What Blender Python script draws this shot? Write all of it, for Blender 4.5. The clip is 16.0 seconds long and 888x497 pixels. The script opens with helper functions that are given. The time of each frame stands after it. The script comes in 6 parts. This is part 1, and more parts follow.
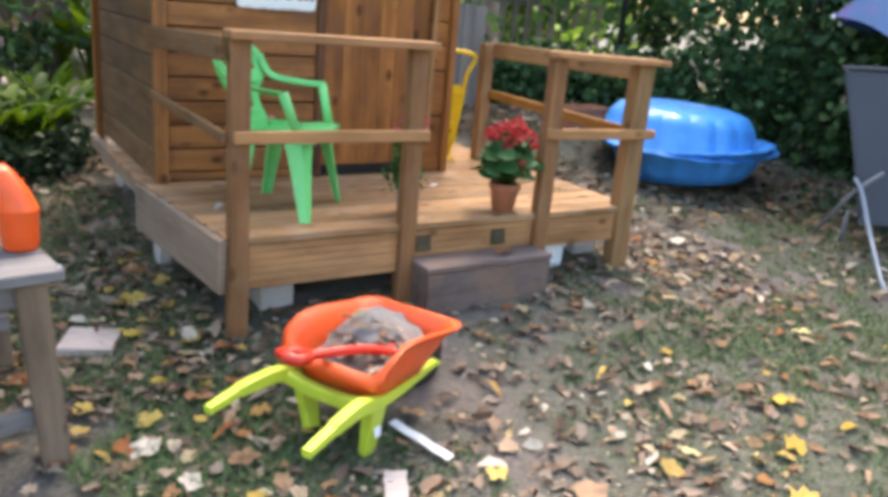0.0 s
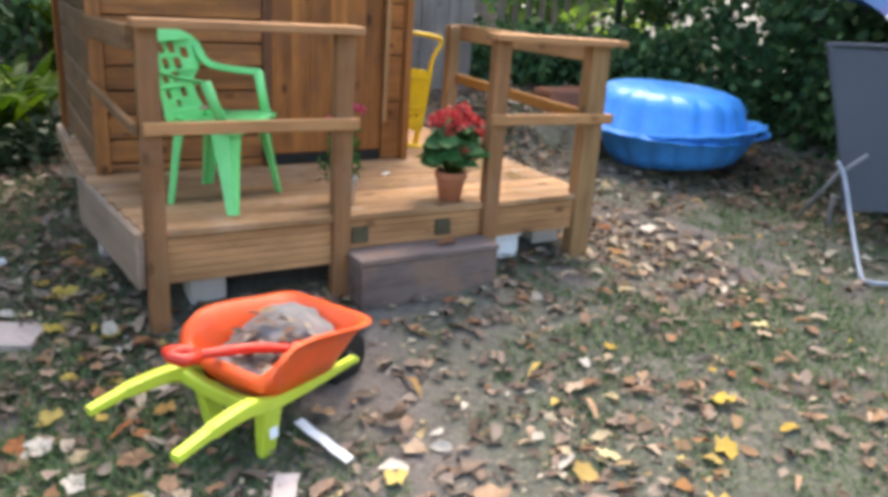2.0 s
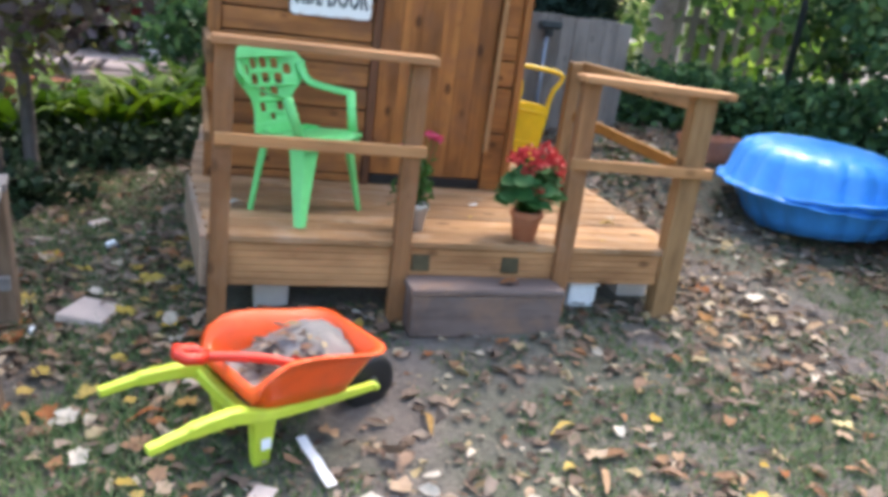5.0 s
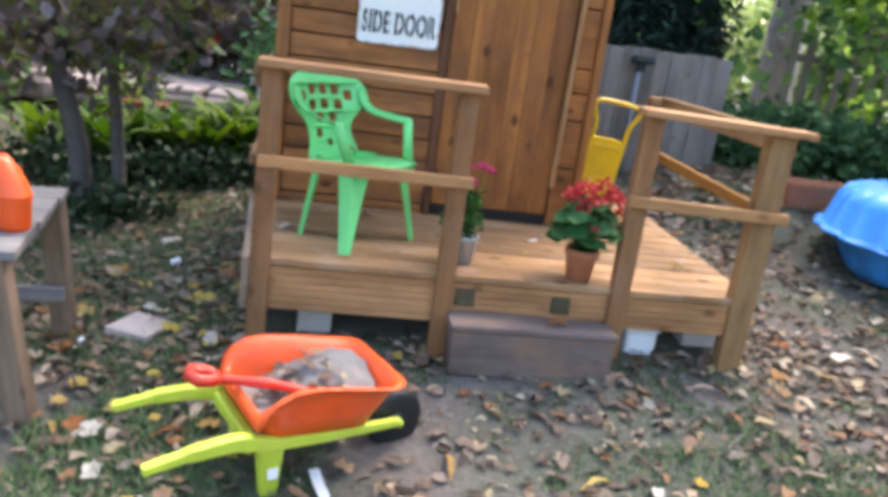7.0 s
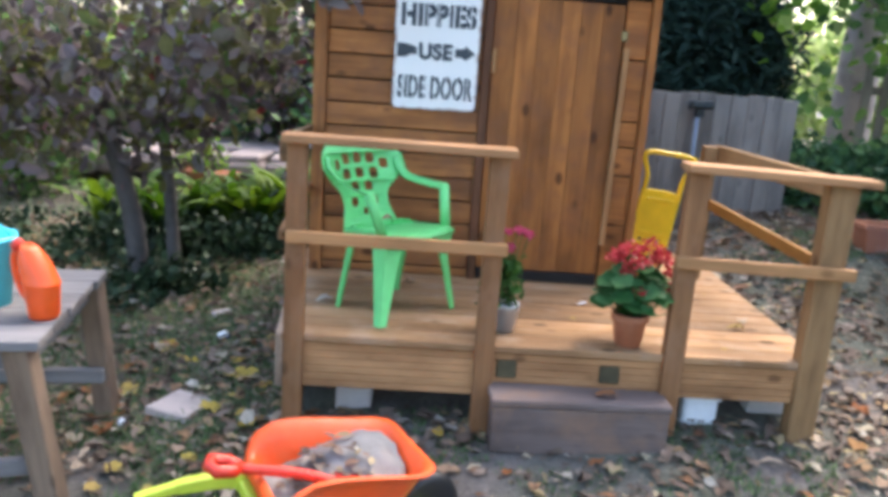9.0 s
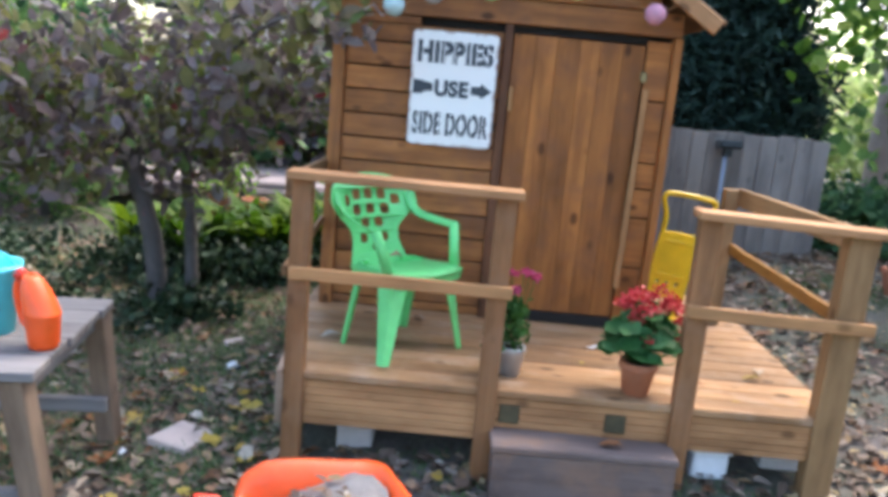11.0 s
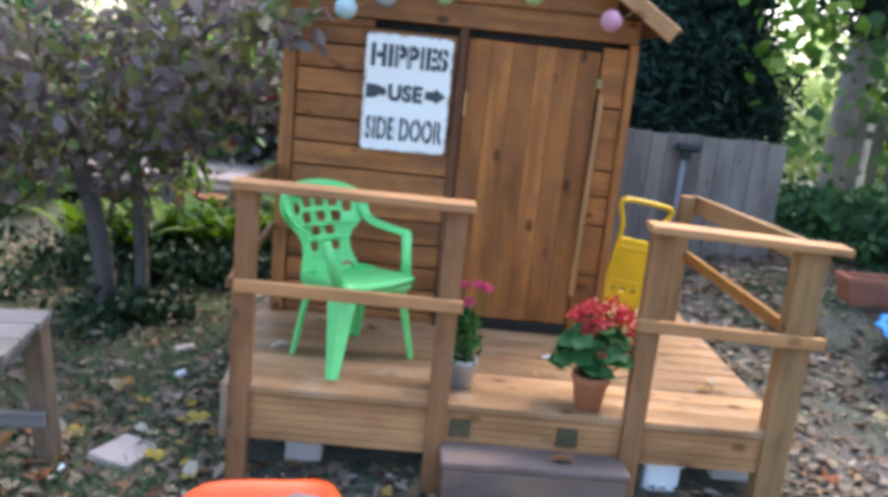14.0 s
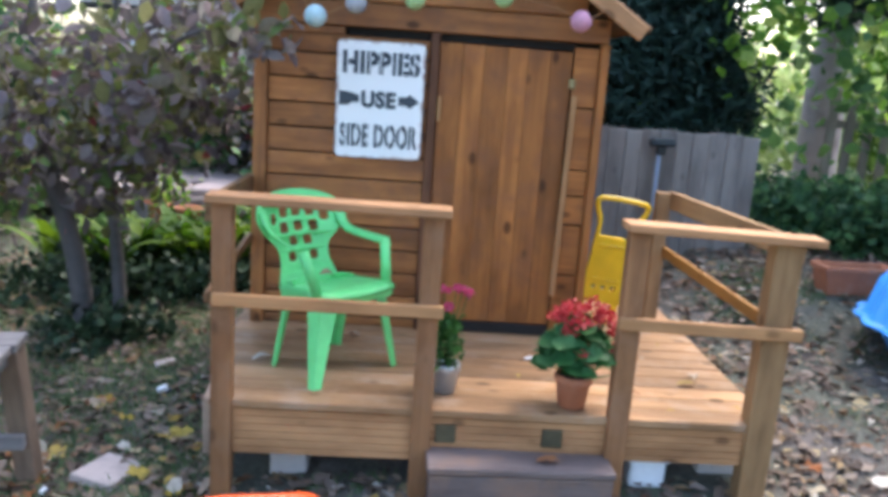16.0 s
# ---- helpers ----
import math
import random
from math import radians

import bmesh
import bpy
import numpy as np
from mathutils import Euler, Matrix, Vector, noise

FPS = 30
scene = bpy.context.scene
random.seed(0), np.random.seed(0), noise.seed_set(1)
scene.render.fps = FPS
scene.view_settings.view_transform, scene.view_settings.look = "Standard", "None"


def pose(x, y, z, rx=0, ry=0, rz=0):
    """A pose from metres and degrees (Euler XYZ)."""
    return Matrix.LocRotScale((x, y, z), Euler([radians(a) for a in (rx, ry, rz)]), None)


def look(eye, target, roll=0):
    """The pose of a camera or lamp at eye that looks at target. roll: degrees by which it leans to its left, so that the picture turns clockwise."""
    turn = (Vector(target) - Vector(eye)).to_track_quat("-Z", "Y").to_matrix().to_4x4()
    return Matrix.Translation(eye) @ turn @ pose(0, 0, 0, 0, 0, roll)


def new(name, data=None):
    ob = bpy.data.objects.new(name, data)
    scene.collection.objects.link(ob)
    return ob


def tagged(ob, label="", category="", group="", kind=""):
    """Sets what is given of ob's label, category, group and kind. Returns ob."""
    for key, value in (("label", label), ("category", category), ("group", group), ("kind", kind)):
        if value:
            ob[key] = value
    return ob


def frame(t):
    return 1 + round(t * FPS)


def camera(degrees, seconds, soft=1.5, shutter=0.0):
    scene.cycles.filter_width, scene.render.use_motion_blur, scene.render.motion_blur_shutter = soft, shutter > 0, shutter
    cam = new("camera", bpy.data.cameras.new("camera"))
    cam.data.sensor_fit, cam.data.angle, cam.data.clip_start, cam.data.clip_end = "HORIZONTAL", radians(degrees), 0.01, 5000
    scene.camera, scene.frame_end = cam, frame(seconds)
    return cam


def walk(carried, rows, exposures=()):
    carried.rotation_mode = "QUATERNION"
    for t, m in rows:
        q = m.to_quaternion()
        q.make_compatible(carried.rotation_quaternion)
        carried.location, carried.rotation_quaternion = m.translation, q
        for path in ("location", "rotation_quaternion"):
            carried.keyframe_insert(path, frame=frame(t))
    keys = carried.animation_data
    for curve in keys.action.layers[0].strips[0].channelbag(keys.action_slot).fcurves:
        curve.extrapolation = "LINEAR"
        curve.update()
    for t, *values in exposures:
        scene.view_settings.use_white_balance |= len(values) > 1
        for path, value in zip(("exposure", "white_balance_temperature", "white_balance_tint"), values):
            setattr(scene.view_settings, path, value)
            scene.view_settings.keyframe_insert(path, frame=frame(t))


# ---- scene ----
cam = camera(58.0, 16.0, soft=4.3, shutter=0.5)
PATH = [
    (0, (0.23, 0.099, 1.032), (1.283, 1.695, 0.447), 5.0),
    (0.5, (0.334, 0.071, 1.025), (1.373, 1.679, 0.447), 4.6),
    (1, (0.431, 0.043, 1.026), (1.435, 1.663, 0.42), 4.5),
    (1.5, (0.488, 0.025, 1.039), (1.47, 1.651, 0.413), 5.1),
    (2, (0.573, 0.002, 1.058), (1.535, 1.637, 0.425), 3.8),
    (2.5, (0.65, -0.023, 1.071), (1.594, 1.626, 0.446), 4.4),
    (3, (0.728, -0.054, 1.069), (1.639, 1.625, 0.477), 4.9),
    (3.5, (0.774, -0.071, 1.074), (1.635, 1.638, 0.493), 6.1),
    (4, (0.858, -0.099, 1.088), (1.589, 1.669, 0.504), 5.7),
    (4.2, (0.869, -0.102, 1.104), (1.563, 1.676, 0.506), 6.2),
    (6.3, (1.145, -0.103, 1.12), (1.505, 1.765, 0.502), 6.7),
    (6.5, (1.148, -0.091, 1.102), (1.5, 1.785, 0.507), 6.7),
    (7, (1.202, -0.054, 1.112), (1.462, 1.845, 0.542), 7.7),
    (7.5, (1.25, -0.014, 1.13), (1.423, 1.9, 0.575), 6.4),
    (8, (1.291, 0.007, 1.14), (1.414, 1.933, 0.616), 4.2),
    (8.5, (1.316, 0.037, 1.152), (1.406, 1.971, 0.65), 3.4),
    (9, (1.338, 0.048, 1.163), (1.392, 1.99, 0.688), 4.0),
    (9.5, (1.376, 0.07, 1.184), (1.379, 2.018, 0.727), 3.6),
    (9.7, (1.373, 0.058, 1.166), (1.374, 2.013, 0.741), 3.7),
    (11.8, (1.452, 0.116, 1.228), (1.397, 2.071, 0.81), 5.7),
    (12, (1.451, 0.121, 1.231), (1.413, 2.076, 0.814), 5.9),
    (12.5, (1.455, 0.135, 1.244), (1.445, 2.09, 0.821), 6.0),
    (13, (1.464, 0.143, 1.25), (1.479, 2.096, 0.821), 6.2),
    (13.5, (1.467, 0.144, 1.252), (1.494, 2.097, 0.821), 6.2),
    (14, (1.469, 0.15, 1.257), (1.512, 2.102, 0.824), 5.8),
    (14.5, (1.473, 0.15, 1.26), (1.53, 2.102, 0.828), 5.2),
    (15, (1.475, 0.151, 1.261), (1.542, 2.103, 0.831), 4.7),
    (15.5, (1.479, 0.155, 1.263), (1.555, 2.107, 0.836), 4.4),
    (16, (1.477, 0.155, 1.27), (1.566, 2.107, 0.843), 4.0),
]
walk(cam, [(t, look(eye, target, roll)) for t, eye, target, roll in PATH], [
    (0.0, 1.8, 7100, 9), (1.5, 1.75, 7050, 9), (3.0, 1.78, 6850, 9), (7.0, 1.83, 6560, 9), (9.0, 1.85, 6400, 9), (13.0, 1.79, 6200, 9), (16.0, 1.82, 6080, 9)])

# ---- world and light ----
world = bpy.data.worlds.new("sky")
scene.world = world
world.use_nodes = True
_nt = world.node_tree
_sky = _nt.nodes.new("ShaderNodeTexSky")
_sky.sky_type = "NISHITA"
_sky.sun_disc = False
_sky.sun_elevation = radians(52)
_sky.sun_rotation = radians(35)
_sky.air_density = 1.0
_sky.dust_density = 4.0
_nt.links.new(_sky.outputs["Color"], _nt.nodes["Background"].inputs["Color"])
_nt.nodes["Background"].inputs["Strength"].default_value = 0.222
sun = new("sun", bpy.data.lights.new("sun", "SUN"))
sun.data.energy = 0.55
sun.data.angle = radians(40)
sun.data.color = (1.0, 0.94, 0.86)
sun.matrix_basis = look((4.0, 6.0, 9.0), (0.5, 1.0, 0.0))


# ---- materials ----
def mat_base(name, rough=0.6, metal=0.0):
    m = bpy.data.materials.new(name)
    m.use_nodes = True
    b = m.node_tree.nodes["Principled BSDF"]
    b.inputs["Roughness"].default_value = rough
    b.inputs["Metallic"].default_value = metal
    return m, m.node_tree, b


def ramp(nt, source, stops):
    r = nt.nodes.new("ShaderNodeValToRGB")
    e = r.color_ramp.elements
    while len(e) < len(stops):
        e.new(0.5)
    for el, (p, c) in zip(e, stops):
        el.position = p
        el.color = (*c, 1)
    nt.links.new(source, r.inputs["Fac"])
    return r.outputs["Color"]


def noise_tex(nt, vec, scale, detail=4.0, rough=0.6):
    n = nt.nodes.new("ShaderNodeTexNoise")
    n.inputs["Scale"].default_value = scale
    n.inputs["Detail"].default_value = detail
    n.inputs["Roughness"].default_value = rough
    if vec is not None:
        nt.links.new(vec, n.inputs["Vector"])
    return n.outputs["Fac"]


def mixc(nt, fac, a, b, mode="MIX"):
    m = nt.nodes.new("ShaderNodeMix")
    m.data_type, m.blend_type = "RGBA", mode
    for sock, v in ((m.inputs["Factor"], fac), (m.inputs["A"], a), (m.inputs["B"], b)):
        if isinstance(v, (int, float)):
            sock.default_value = v
        elif isinstance(v, tuple):
            sock.default_value = (*v, 1)
        else:
            nt.links.new(v, sock)
    return m.outputs["Result"]


def bump(nt, bsdf, height, strength, dist=0.004):
    b = nt.nodes.new("ShaderNodeBump")
    b.inputs["Strength"].default_value = strength
    b.inputs["Distance"].default_value = dist
    nt.links.new(height, b.inputs["Height"])
    nt.links.new(b.outputs["Normal"], bsdf.inputs["Normal"])


def local_vec(nt, spread=17.0):
    """Object coordinates shifted by a random amount per object."""
    tc, oi = nt.nodes.new("ShaderNodeTexCoord"), nt.nodes.new("ShaderNodeObjectInfo")
    sc = nt.nodes.new("ShaderNodeMath")
    sc.operation = "MULTIPLY"
    sc.inputs[1].default_value = spread
    nt.links.new(oi.outputs["Random"], sc.inputs[0])
    ad = nt.nodes.new("ShaderNodeVectorMath")
    ad.operation = "ADD"
    nt.links.new(tc.outputs["Object"], ad.inputs[0])
    nt.links.new(sc.outputs[0], ad.inputs[1])
    return ad.outputs[0], oi.outputs["Random"]


def mapped(nt, vec, scale):
    m = nt.nodes.new("ShaderNodeMapping")
    m.inputs["Scale"].default_value = scale
    nt.links.new(vec, m.inputs["Vector"])
    return m.outputs[0]


def wood(name, light, dark, knots=0.6, rough=0.62, vary=0.25, wear=None):
    """Sawn board: grain along local x, knots, a tone of its own for every board."""
    m, nt, b = mat_base(name, rough)
    b.inputs["Specular IOR Level"].default_value = 0.22
    vec, rnd = local_vec(nt)
    grain = noise_tex(nt, mapped(nt, vec, (2.2, 55, 55)), 1.0, 5, 0.65)
    band = noise_tex(nt, mapped(nt, vec, (1.3, 14, 14)), 1.0, 3, 0.5)
    c = ramp(nt, grain, [(0.28, dark), (0.62, light)])
    c2 = ramp(nt, band, [(0.3, tuple(0.72 * v for v in light)), (0.7, tuple(min(1, 1.12 * v) for v in light))])
    c = mixc(nt, 0.5, c, c2)
    blot = noise_tex(nt, mapped(nt, vec, (2.6, 9.0, 9.0)), 1.0, 4)
    c = mixc(nt, ramp(nt, blot, [(0.42, (0, 0, 0)), (0.72, (0.75, 0.75, 0.75))]), c, tuple(0.6 * v for v in dark))
    if wear:
        w = noise_tex(nt, vec, 9.0, 5)
        c = mixc(nt, ramp(nt, w, [(0.48, (0, 0, 0)), (0.7, (0.8, 0.8, 0.8))]), c, wear)
    v = nt.nodes.new("ShaderNodeTexVoronoi")
    v.inputs["Scale"].default_value = 1.0
    nt.links.new(mapped(nt, vec, (6.5, 11, 11)), v.inputs["Vector"])
    k = ramp(nt, v.outputs["Distance"], [(0.1, (knots, knots, knots)), (0.2, (0, 0, 0))])
    c = mixc(nt, k, c, tuple(0.35 * q for q in dark))
    tone = nt.nodes.new("ShaderNodeMapRange")
    tone.inputs["To Min"].default_value, tone.inputs["To Max"].default_value = 1 - vary, 1 + vary
    nt.links.new(rnd, tone.inputs["Value"])
    h = nt.nodes.new("ShaderNodeHueSaturation")
    nt.links.new(tone.outputs[0], h.inputs["Value"])
    nt.links.new(c, h.inputs["Color"])
    nt.links.new(h.outputs[0], b.inputs["Base Color"])
    bump(nt, b, grain, 0.35, 0.002)
    return m


def plain(name, col, rough=0.5, metal=0.0, dirt=None, amount=0.5, scale=14.0, bumps=0.1):
    """Solid surface with slight mottling and dirt."""
    m, nt, b = mat_base(name, rough, metal)
    vec, _ = local_vec(nt)
    n = noise_tex(nt, vec, scale, 5)
    c = ramp(nt, n, [(0.3, tuple(0.86 * v for v in col)), (0.7, tuple(min(1, 1.08 * v) for v in col))])
    if dirt:
        d = noise_tex(nt, vec, scale * 0.55, 6, 0.7)
        c = mixc(nt, ramp(nt, d, [(0.5, (0, 0, 0)), (0.72, (amount, amount, amount))]), c, dirt)
    nt.links.new(c, b.inputs["Base Color"])
    r = ramp(nt, n, [(0.2, (rough * 0.8,) * 3), (0.8, (min(1, rough * 1.2),) * 3)])
    nt.links.new(r, b.inputs["Roughness"])
    bump(nt, b, noise_tex(nt, vec, scale * 9, 3), bumps, 0.001)
    return m


def leafy(name, stops, trans=0.35, rough=0.5, by_object=False):
    """Leaf: colour by a random value per leaf; some light passes through."""
    m, nt, b = mat_base(name, rough)
    b.inputs["Specular IOR Level"].default_value = 0.2
    if by_object:
        src = nt.nodes.new("ShaderNodeObjectInfo").outputs["Random"]
    else:
        src = nt.nodes.new("ShaderNodeNewGeometry").outputs["Random Per Island"]
    c = ramp(nt, src, stops)
    tc = nt.nodes.new("ShaderNodeTexCoord")
    n = noise_tex(nt, tc.outputs["Object"], 60.0, 4)
    c = mixc(nt, 0.45, c, ramp(nt, n, [(0.3, (0.35, 0.35, 0.35)), (0.7, (1, 1, 1))]), "MULTIPLY")
    nt.links.new(c, b.inputs["Base Color"])
    if trans > 0:
        t = nt.nodes.new("ShaderNodeBsdfTranslucent")
        nt.links.new(c, t.inputs["Color"])
        mx = nt.nodes.new("ShaderNodeMixShader")
        mx.inputs[0].default_value = trans
        nt.links.new(b.outputs[0], mx.inputs[1])
        nt.links.new(t.outputs[0], mx.inputs[2])
        nt.links.new(mx.outputs[0], nt.nodes["Material Output"].inputs["Surface"])
    return m


M_DECK = wood("deck_wood", (0.43, 0.243, 0.118), (0.22, 0.108, 0.046), 0.75, 0.62, 0.24, wear=(0.40, 0.265, 0.17))
M_FASCIA = wood("fascia_wood", (0.52, 0.272, 0.122), (0.28, 0.125, 0.050), 0.75, 0.62, 0.12)
M_POST = wood("post_wood", (0.31, 0.148, 0.062), (0.155, 0.070, 0.030), 0.6, 0.7, 0.12, wear=(0.25, 0.132, 0.070))
M_POST_PALE = wood("pale_post_wood", (0.3795, 0.2185, 0.0978), (0.2185, 0.115, 0.0483), 0.6, 0.66, 0.1)
M_RAIL = wood("rail_wood", (0.44, 0.225, 0.100), (0.26, 0.128, 0.056), 0.55, 0.65, 0.12)
M_MID = wood("mid_rail_wood", (0.50, 0.255, 0.105), (0.32, 0.15, 0.06), 0.55, 0.6, 0.08)
M_RAIL_ORANGE = wood("orange_rail_wood", (0.36, 0.165, 0.04), (0.22, 0.09, 0.02), 0.5, 0.6, 0.1)
M_HOUSE = wood("stained_cladding", (0.40, 0.161, 0.050), (0.13, 0.047, 0.016), 0.8, 0.55, 0.2, wear=(0.19, 0.082, 0.040))
M_DOOR = wood("stained_door_boards", (0.385, 0.145, 0.037), (0.14, 0.048, 0.013), 0.8, 0.55, 0.2, wear=(0.21, 0.084, 0.034))
# dark stain of the door post; also stands for shadow round the sign
M_DARK_POST = wood("stained_post_and_rim_shade", (0.17, 0.072, 0.034), (0.07, 0.030, 0.016), 0.5, 0.6, 0.1)
M_SIDE = wood("greyed_cladding", (0.24, 0.128, 0.055), (0.11, 0.055, 0.025), 0.5, 0.7, 0.15, wear=(0.16, 0.105, 0.06))
M_DECKSIDE = wood("greyed_board", (0.37, 0.265, 0.19), (0.20, 0.135, 0.092), 0.5, 0.7, 0.08, wear=(0.30, 0.24, 0.19))
# dark olive: recess shade put into the colour
M_RECESS_SHADE = wood("recess_shade_wood", (0.105, 0.085, 0.045), (0.05, 0.042, 0.024), 0.3, 0.8, 0.1)
M_STICK = wood("pale_batten", (0.42, 0.22, 0.09), (0.28, 0.13, 0.05), 0.3, 0.6, 0.05)
M_FENCE = wood("weathered_fence_wood", (0.285, 0.248, 0.212), (0.185, 0.157, 0.135), 0.4, 0.8, 0.16)
M_TABLE = wood("weathered_table_wood", (0.213, 0.198, 0.193), (0.108, 0.098, 0.096), 0.45, 0.75, 0.1)
M_TABLE_LEG = wood("table_leg_wood", (0.265, 0.185, 0.130), (0.14, 0.095, 0.066), 0.5, 0.72, 0.1)
M_STEP = wood("weathered_step_wood", (0.215, 0.160, 0.140), (0.105, 0.078, 0.068), 0.3, 0.8, 0.08, wear=(0.25, 0.15, 0.10))
# near-black colour that stands for the shade inside gaps
M_GAP_SHADE = plain("gap_shade", (0.012, 0.009, 0.007), 0.9)
M_GREEN = plain("green_plastic", (0.16, 0.65, 0.20), 0.33, bumps=0.03, dirt=(0.13, 0.45, 0.15), amount=0.25)
M_ORANGE = plain("orange_plastic", (0.88, 0.105, 0.016), 0.38, bumps=0.03, dirt=(0.62, 0.17, 0.07), amount=0.3)
M_LIME = plain("lime_plastic", (0.53, 0.64, 0.055), 0.42, bumps=0.03, dirt=(0.44, 0.48, 0.10), amount=0.3)
M_BLACK = plain("black_plastic", (0.012, 0.012, 0.013), 0.5)
M_RED = plain("red_plastic", (0.60, 0.035, 0.015), 0.35, bumps=0.03)
M_BLUE = plain("blue_plastic", (0.055, 0.32, 0.84), 0.34, bumps=0.03, dirt=(0.05, 0.22, 0.55), amount=0.3)
M_CYAN = plain("cyan_plastic", (0.09, 0.67, 0.80), 0.35, bumps=0.03)
M_YELLOW = plain("yellow_plastic", (0.80, 0.50, 0.008), 0.36, bumps=0.03, dirt=(0.55, 0.36, 0.02), amount=0.3)
M_TERRA = plain("terracotta", (0.40, 0.145, 0.07), 0.8, dirt=(0.48, 0.30, 0.22), amount=0.5, bumps=0.3)
M_SOIL = plain("potting_soil", (0.025, 0.018, 0.013), 0.95, scale=60, bumps=0.8)
M_ZINC = plain("zinc", (0.52, 0.55, 0.58), 0.42, 0.75, dirt=(0.40, 0.42, 0.43), amount=0.4)
M_CONCRETE = plain("concrete", (0.56, 0.51, 0.47), 0.9, dirt=(0.26, 0.22, 0.19), amount=0.6, bumps=0.5)
M_PAVER = plain("paver_concrete", (0.52, 0.43, 0.385), 0.9, dirt=(0.28, 0.23, 0.20), amount=0.5, bumps=0.4)
M_STONE = plain("pale_stone", (0.38, 0.30, 0.275), 0.85, dirt=(0.33, 0.27, 0.24), amount=0.6, scale=6, bumps=0.4)
# darker copy of the pale stone: shade on the front row put into its colour
M_STONE_SHADE = plain("shaded_stone", (0.30, 0.23, 0.21), 0.9, dirt=(0.09, 0.085, 0.06), amount=0.7, scale=7, bumps=0.5)
M_WHITE = plain("white_plastic", (0.72, 0.74, 0.76), 0.5, dirt=(0.5, 0.5, 0.48), amount=0.4)
M_PAPER = plain("white_paper", (0.78, 0.79, 0.80), 0.8)
M_NAVY = plain("navy_print", (0.02, 0.035, 0.09), 0.6)
M_INK = plain("slate_ink", (0.045, 0.06, 0.075), 0.6)
M_SAND = plain("sand", (0.235, 0.215, 0.200), 0.95, dirt=(0.14, 0.118, 0.10), amount=0.8, scale=22, bumps=0.9)
M_BARK = plain("bark", (0.095, 0.082, 0.078), 0.95, dirt=(0.035, 0.038, 0.030), amount=0.7, scale=16, bumps=0.9)
M_BARK_PALE = plain("pale_bark", (0.42, 0.36, 0.34), 0.95, dirt=(0.18, 0.15, 0.13), amount=0.7, scale=10, bumps=0.7)
M_FABRIC = plain("grey_sling_fabric", (0.058, 0.065, 0.080), 0.85, dirt=(0.08, 0.08, 0.094), amount=0.5, scale=5, bumps=0.5)
M_ALU = plain("grey_painted_tube", (0.25, 0.28, 0.33), 0.4, 0.3)
M_TUBE_DARK = plain("dull_tube", (0.17, 0.17, 0.18), 0.6, 0.2)
M_BRASS = plain("tarnished_brass", (0.28, 0.22, 0.10), 0.5, 0.6)
M_RENDER = plain("pink_render", (0.66, 0.56, 0.53), 0.9, dirt=(0.5, 0.43, 0.40), amount=0.5, scale=3, bumps=0.3)
M_SLAT = plain("pale_painted_slat", (0.55, 0.55, 0.58), 0.7, dirt=(0.4, 0.4, 0.42), amount=0.5)
M_BLUE_GREY = plain("slate_blue_cloth", (0.05, 0.075, 0.11), 0.85, dirt=(0.09, 0.12, 0.15), amount=0.6, scale=9)
M_STEEL = plain("dark_steel", (0.03, 0.036, 0.036), 0.5, 0.4)
M_CLOTH = plain("blue_parasol_cloth", (0.045, 0.11, 0.25), 0.9, dirt=(0.16, 0.07, 0.24), amount=0.9, scale=7)
M_LITTER = leafy("leaf_litter", [(0.0, (0.12, 0.083, 0.06)), (0.25, (0.18, 0.128, 0.095)), (0.45, (0.25, 0.188, 0.145)), (0.65, (0.33, 0.26, 0.205)),
                                 (0.78, (0.26, 0.13, 0.068)), (0.9, (0.40, 0.31, 0.165)), (1.0, (0.52, 0.465, 0.39))], 0.1, 0.75)
M_FALLEN = leafy("fallen_leaf", [(0.0, (0.46, 0.29, 0.04)), (0.12, (0.50, 0.37, 0.11)), (0.26, (0.28, 0.12, 0.045)),
                                 (0.45, (0.52, 0.42, 0.31)), (0.62, (0.34, 0.19, 0.10)), (0.78, (0.30, 0.10, 0.03)), (0.9, (0.42, 0.28, 0.17)), (1.0, (0.62, 0.56, 0.47))], 0.1, 0.7, True)
M_YELLOW_LEAF = leafy("yellow_fallen_leaf", [(0.0, (0.50, 0.36, 0.06)), (0.5, (0.56, 0.44, 0.13)), (1.0, (0.58, 0.50, 0.28))], 0.1, 0.7, True)
M_GRASS = leafy("grass", [(0.0, (0.058, 0.118, 0.042)), (0.5, (0.112, 0.187, 0.073)), (0.8, (0.172, 0.222, 0.097)), (1.0, (0.29, 0.25, 0.16))], 0.25, 0.6)
M_PURPLE = leafy("plum_leaf", [(0.0, (0.11, 0.084, 0.085)), (0.3, (0.205, 0.165, 0.172)), (0.45, (0.135, 0.13, 0.045)), (0.56, (0.15, 0.145, 0.05)), (0.66, (0.28, 0.245, 0.275)),
                               (0.80, (0.19, 0.185, 0.055)), (0.93, (0.12, 0.20, 0.055)), (0.985, (0.18, 0.12, 0.115)), (1.0, (0.30, 0.03, 0.03))], 0.45, 0.5)
M_IVY = leafy("ivy_leaf", [(0.0, (0.032, 0.082, 0.036)), (0.5, (0.062, 0.145, 0.06)), (0.85, (0.11, 0.22, 0.075)), (1.0, (0.19, 0.31, 0.12))], 0.35, 0.42)
M_MIDGREEN = leafy("garden_shrub_leaf", [(0.0, (0.05, 0.11, 0.04)), (0.5, (0.10, 0.20, 0.06)), (0.85, (0.18, 0.30, 0.08)), (1.0, (0.30, 0.38, 0.16))], 0.5, 0.5)
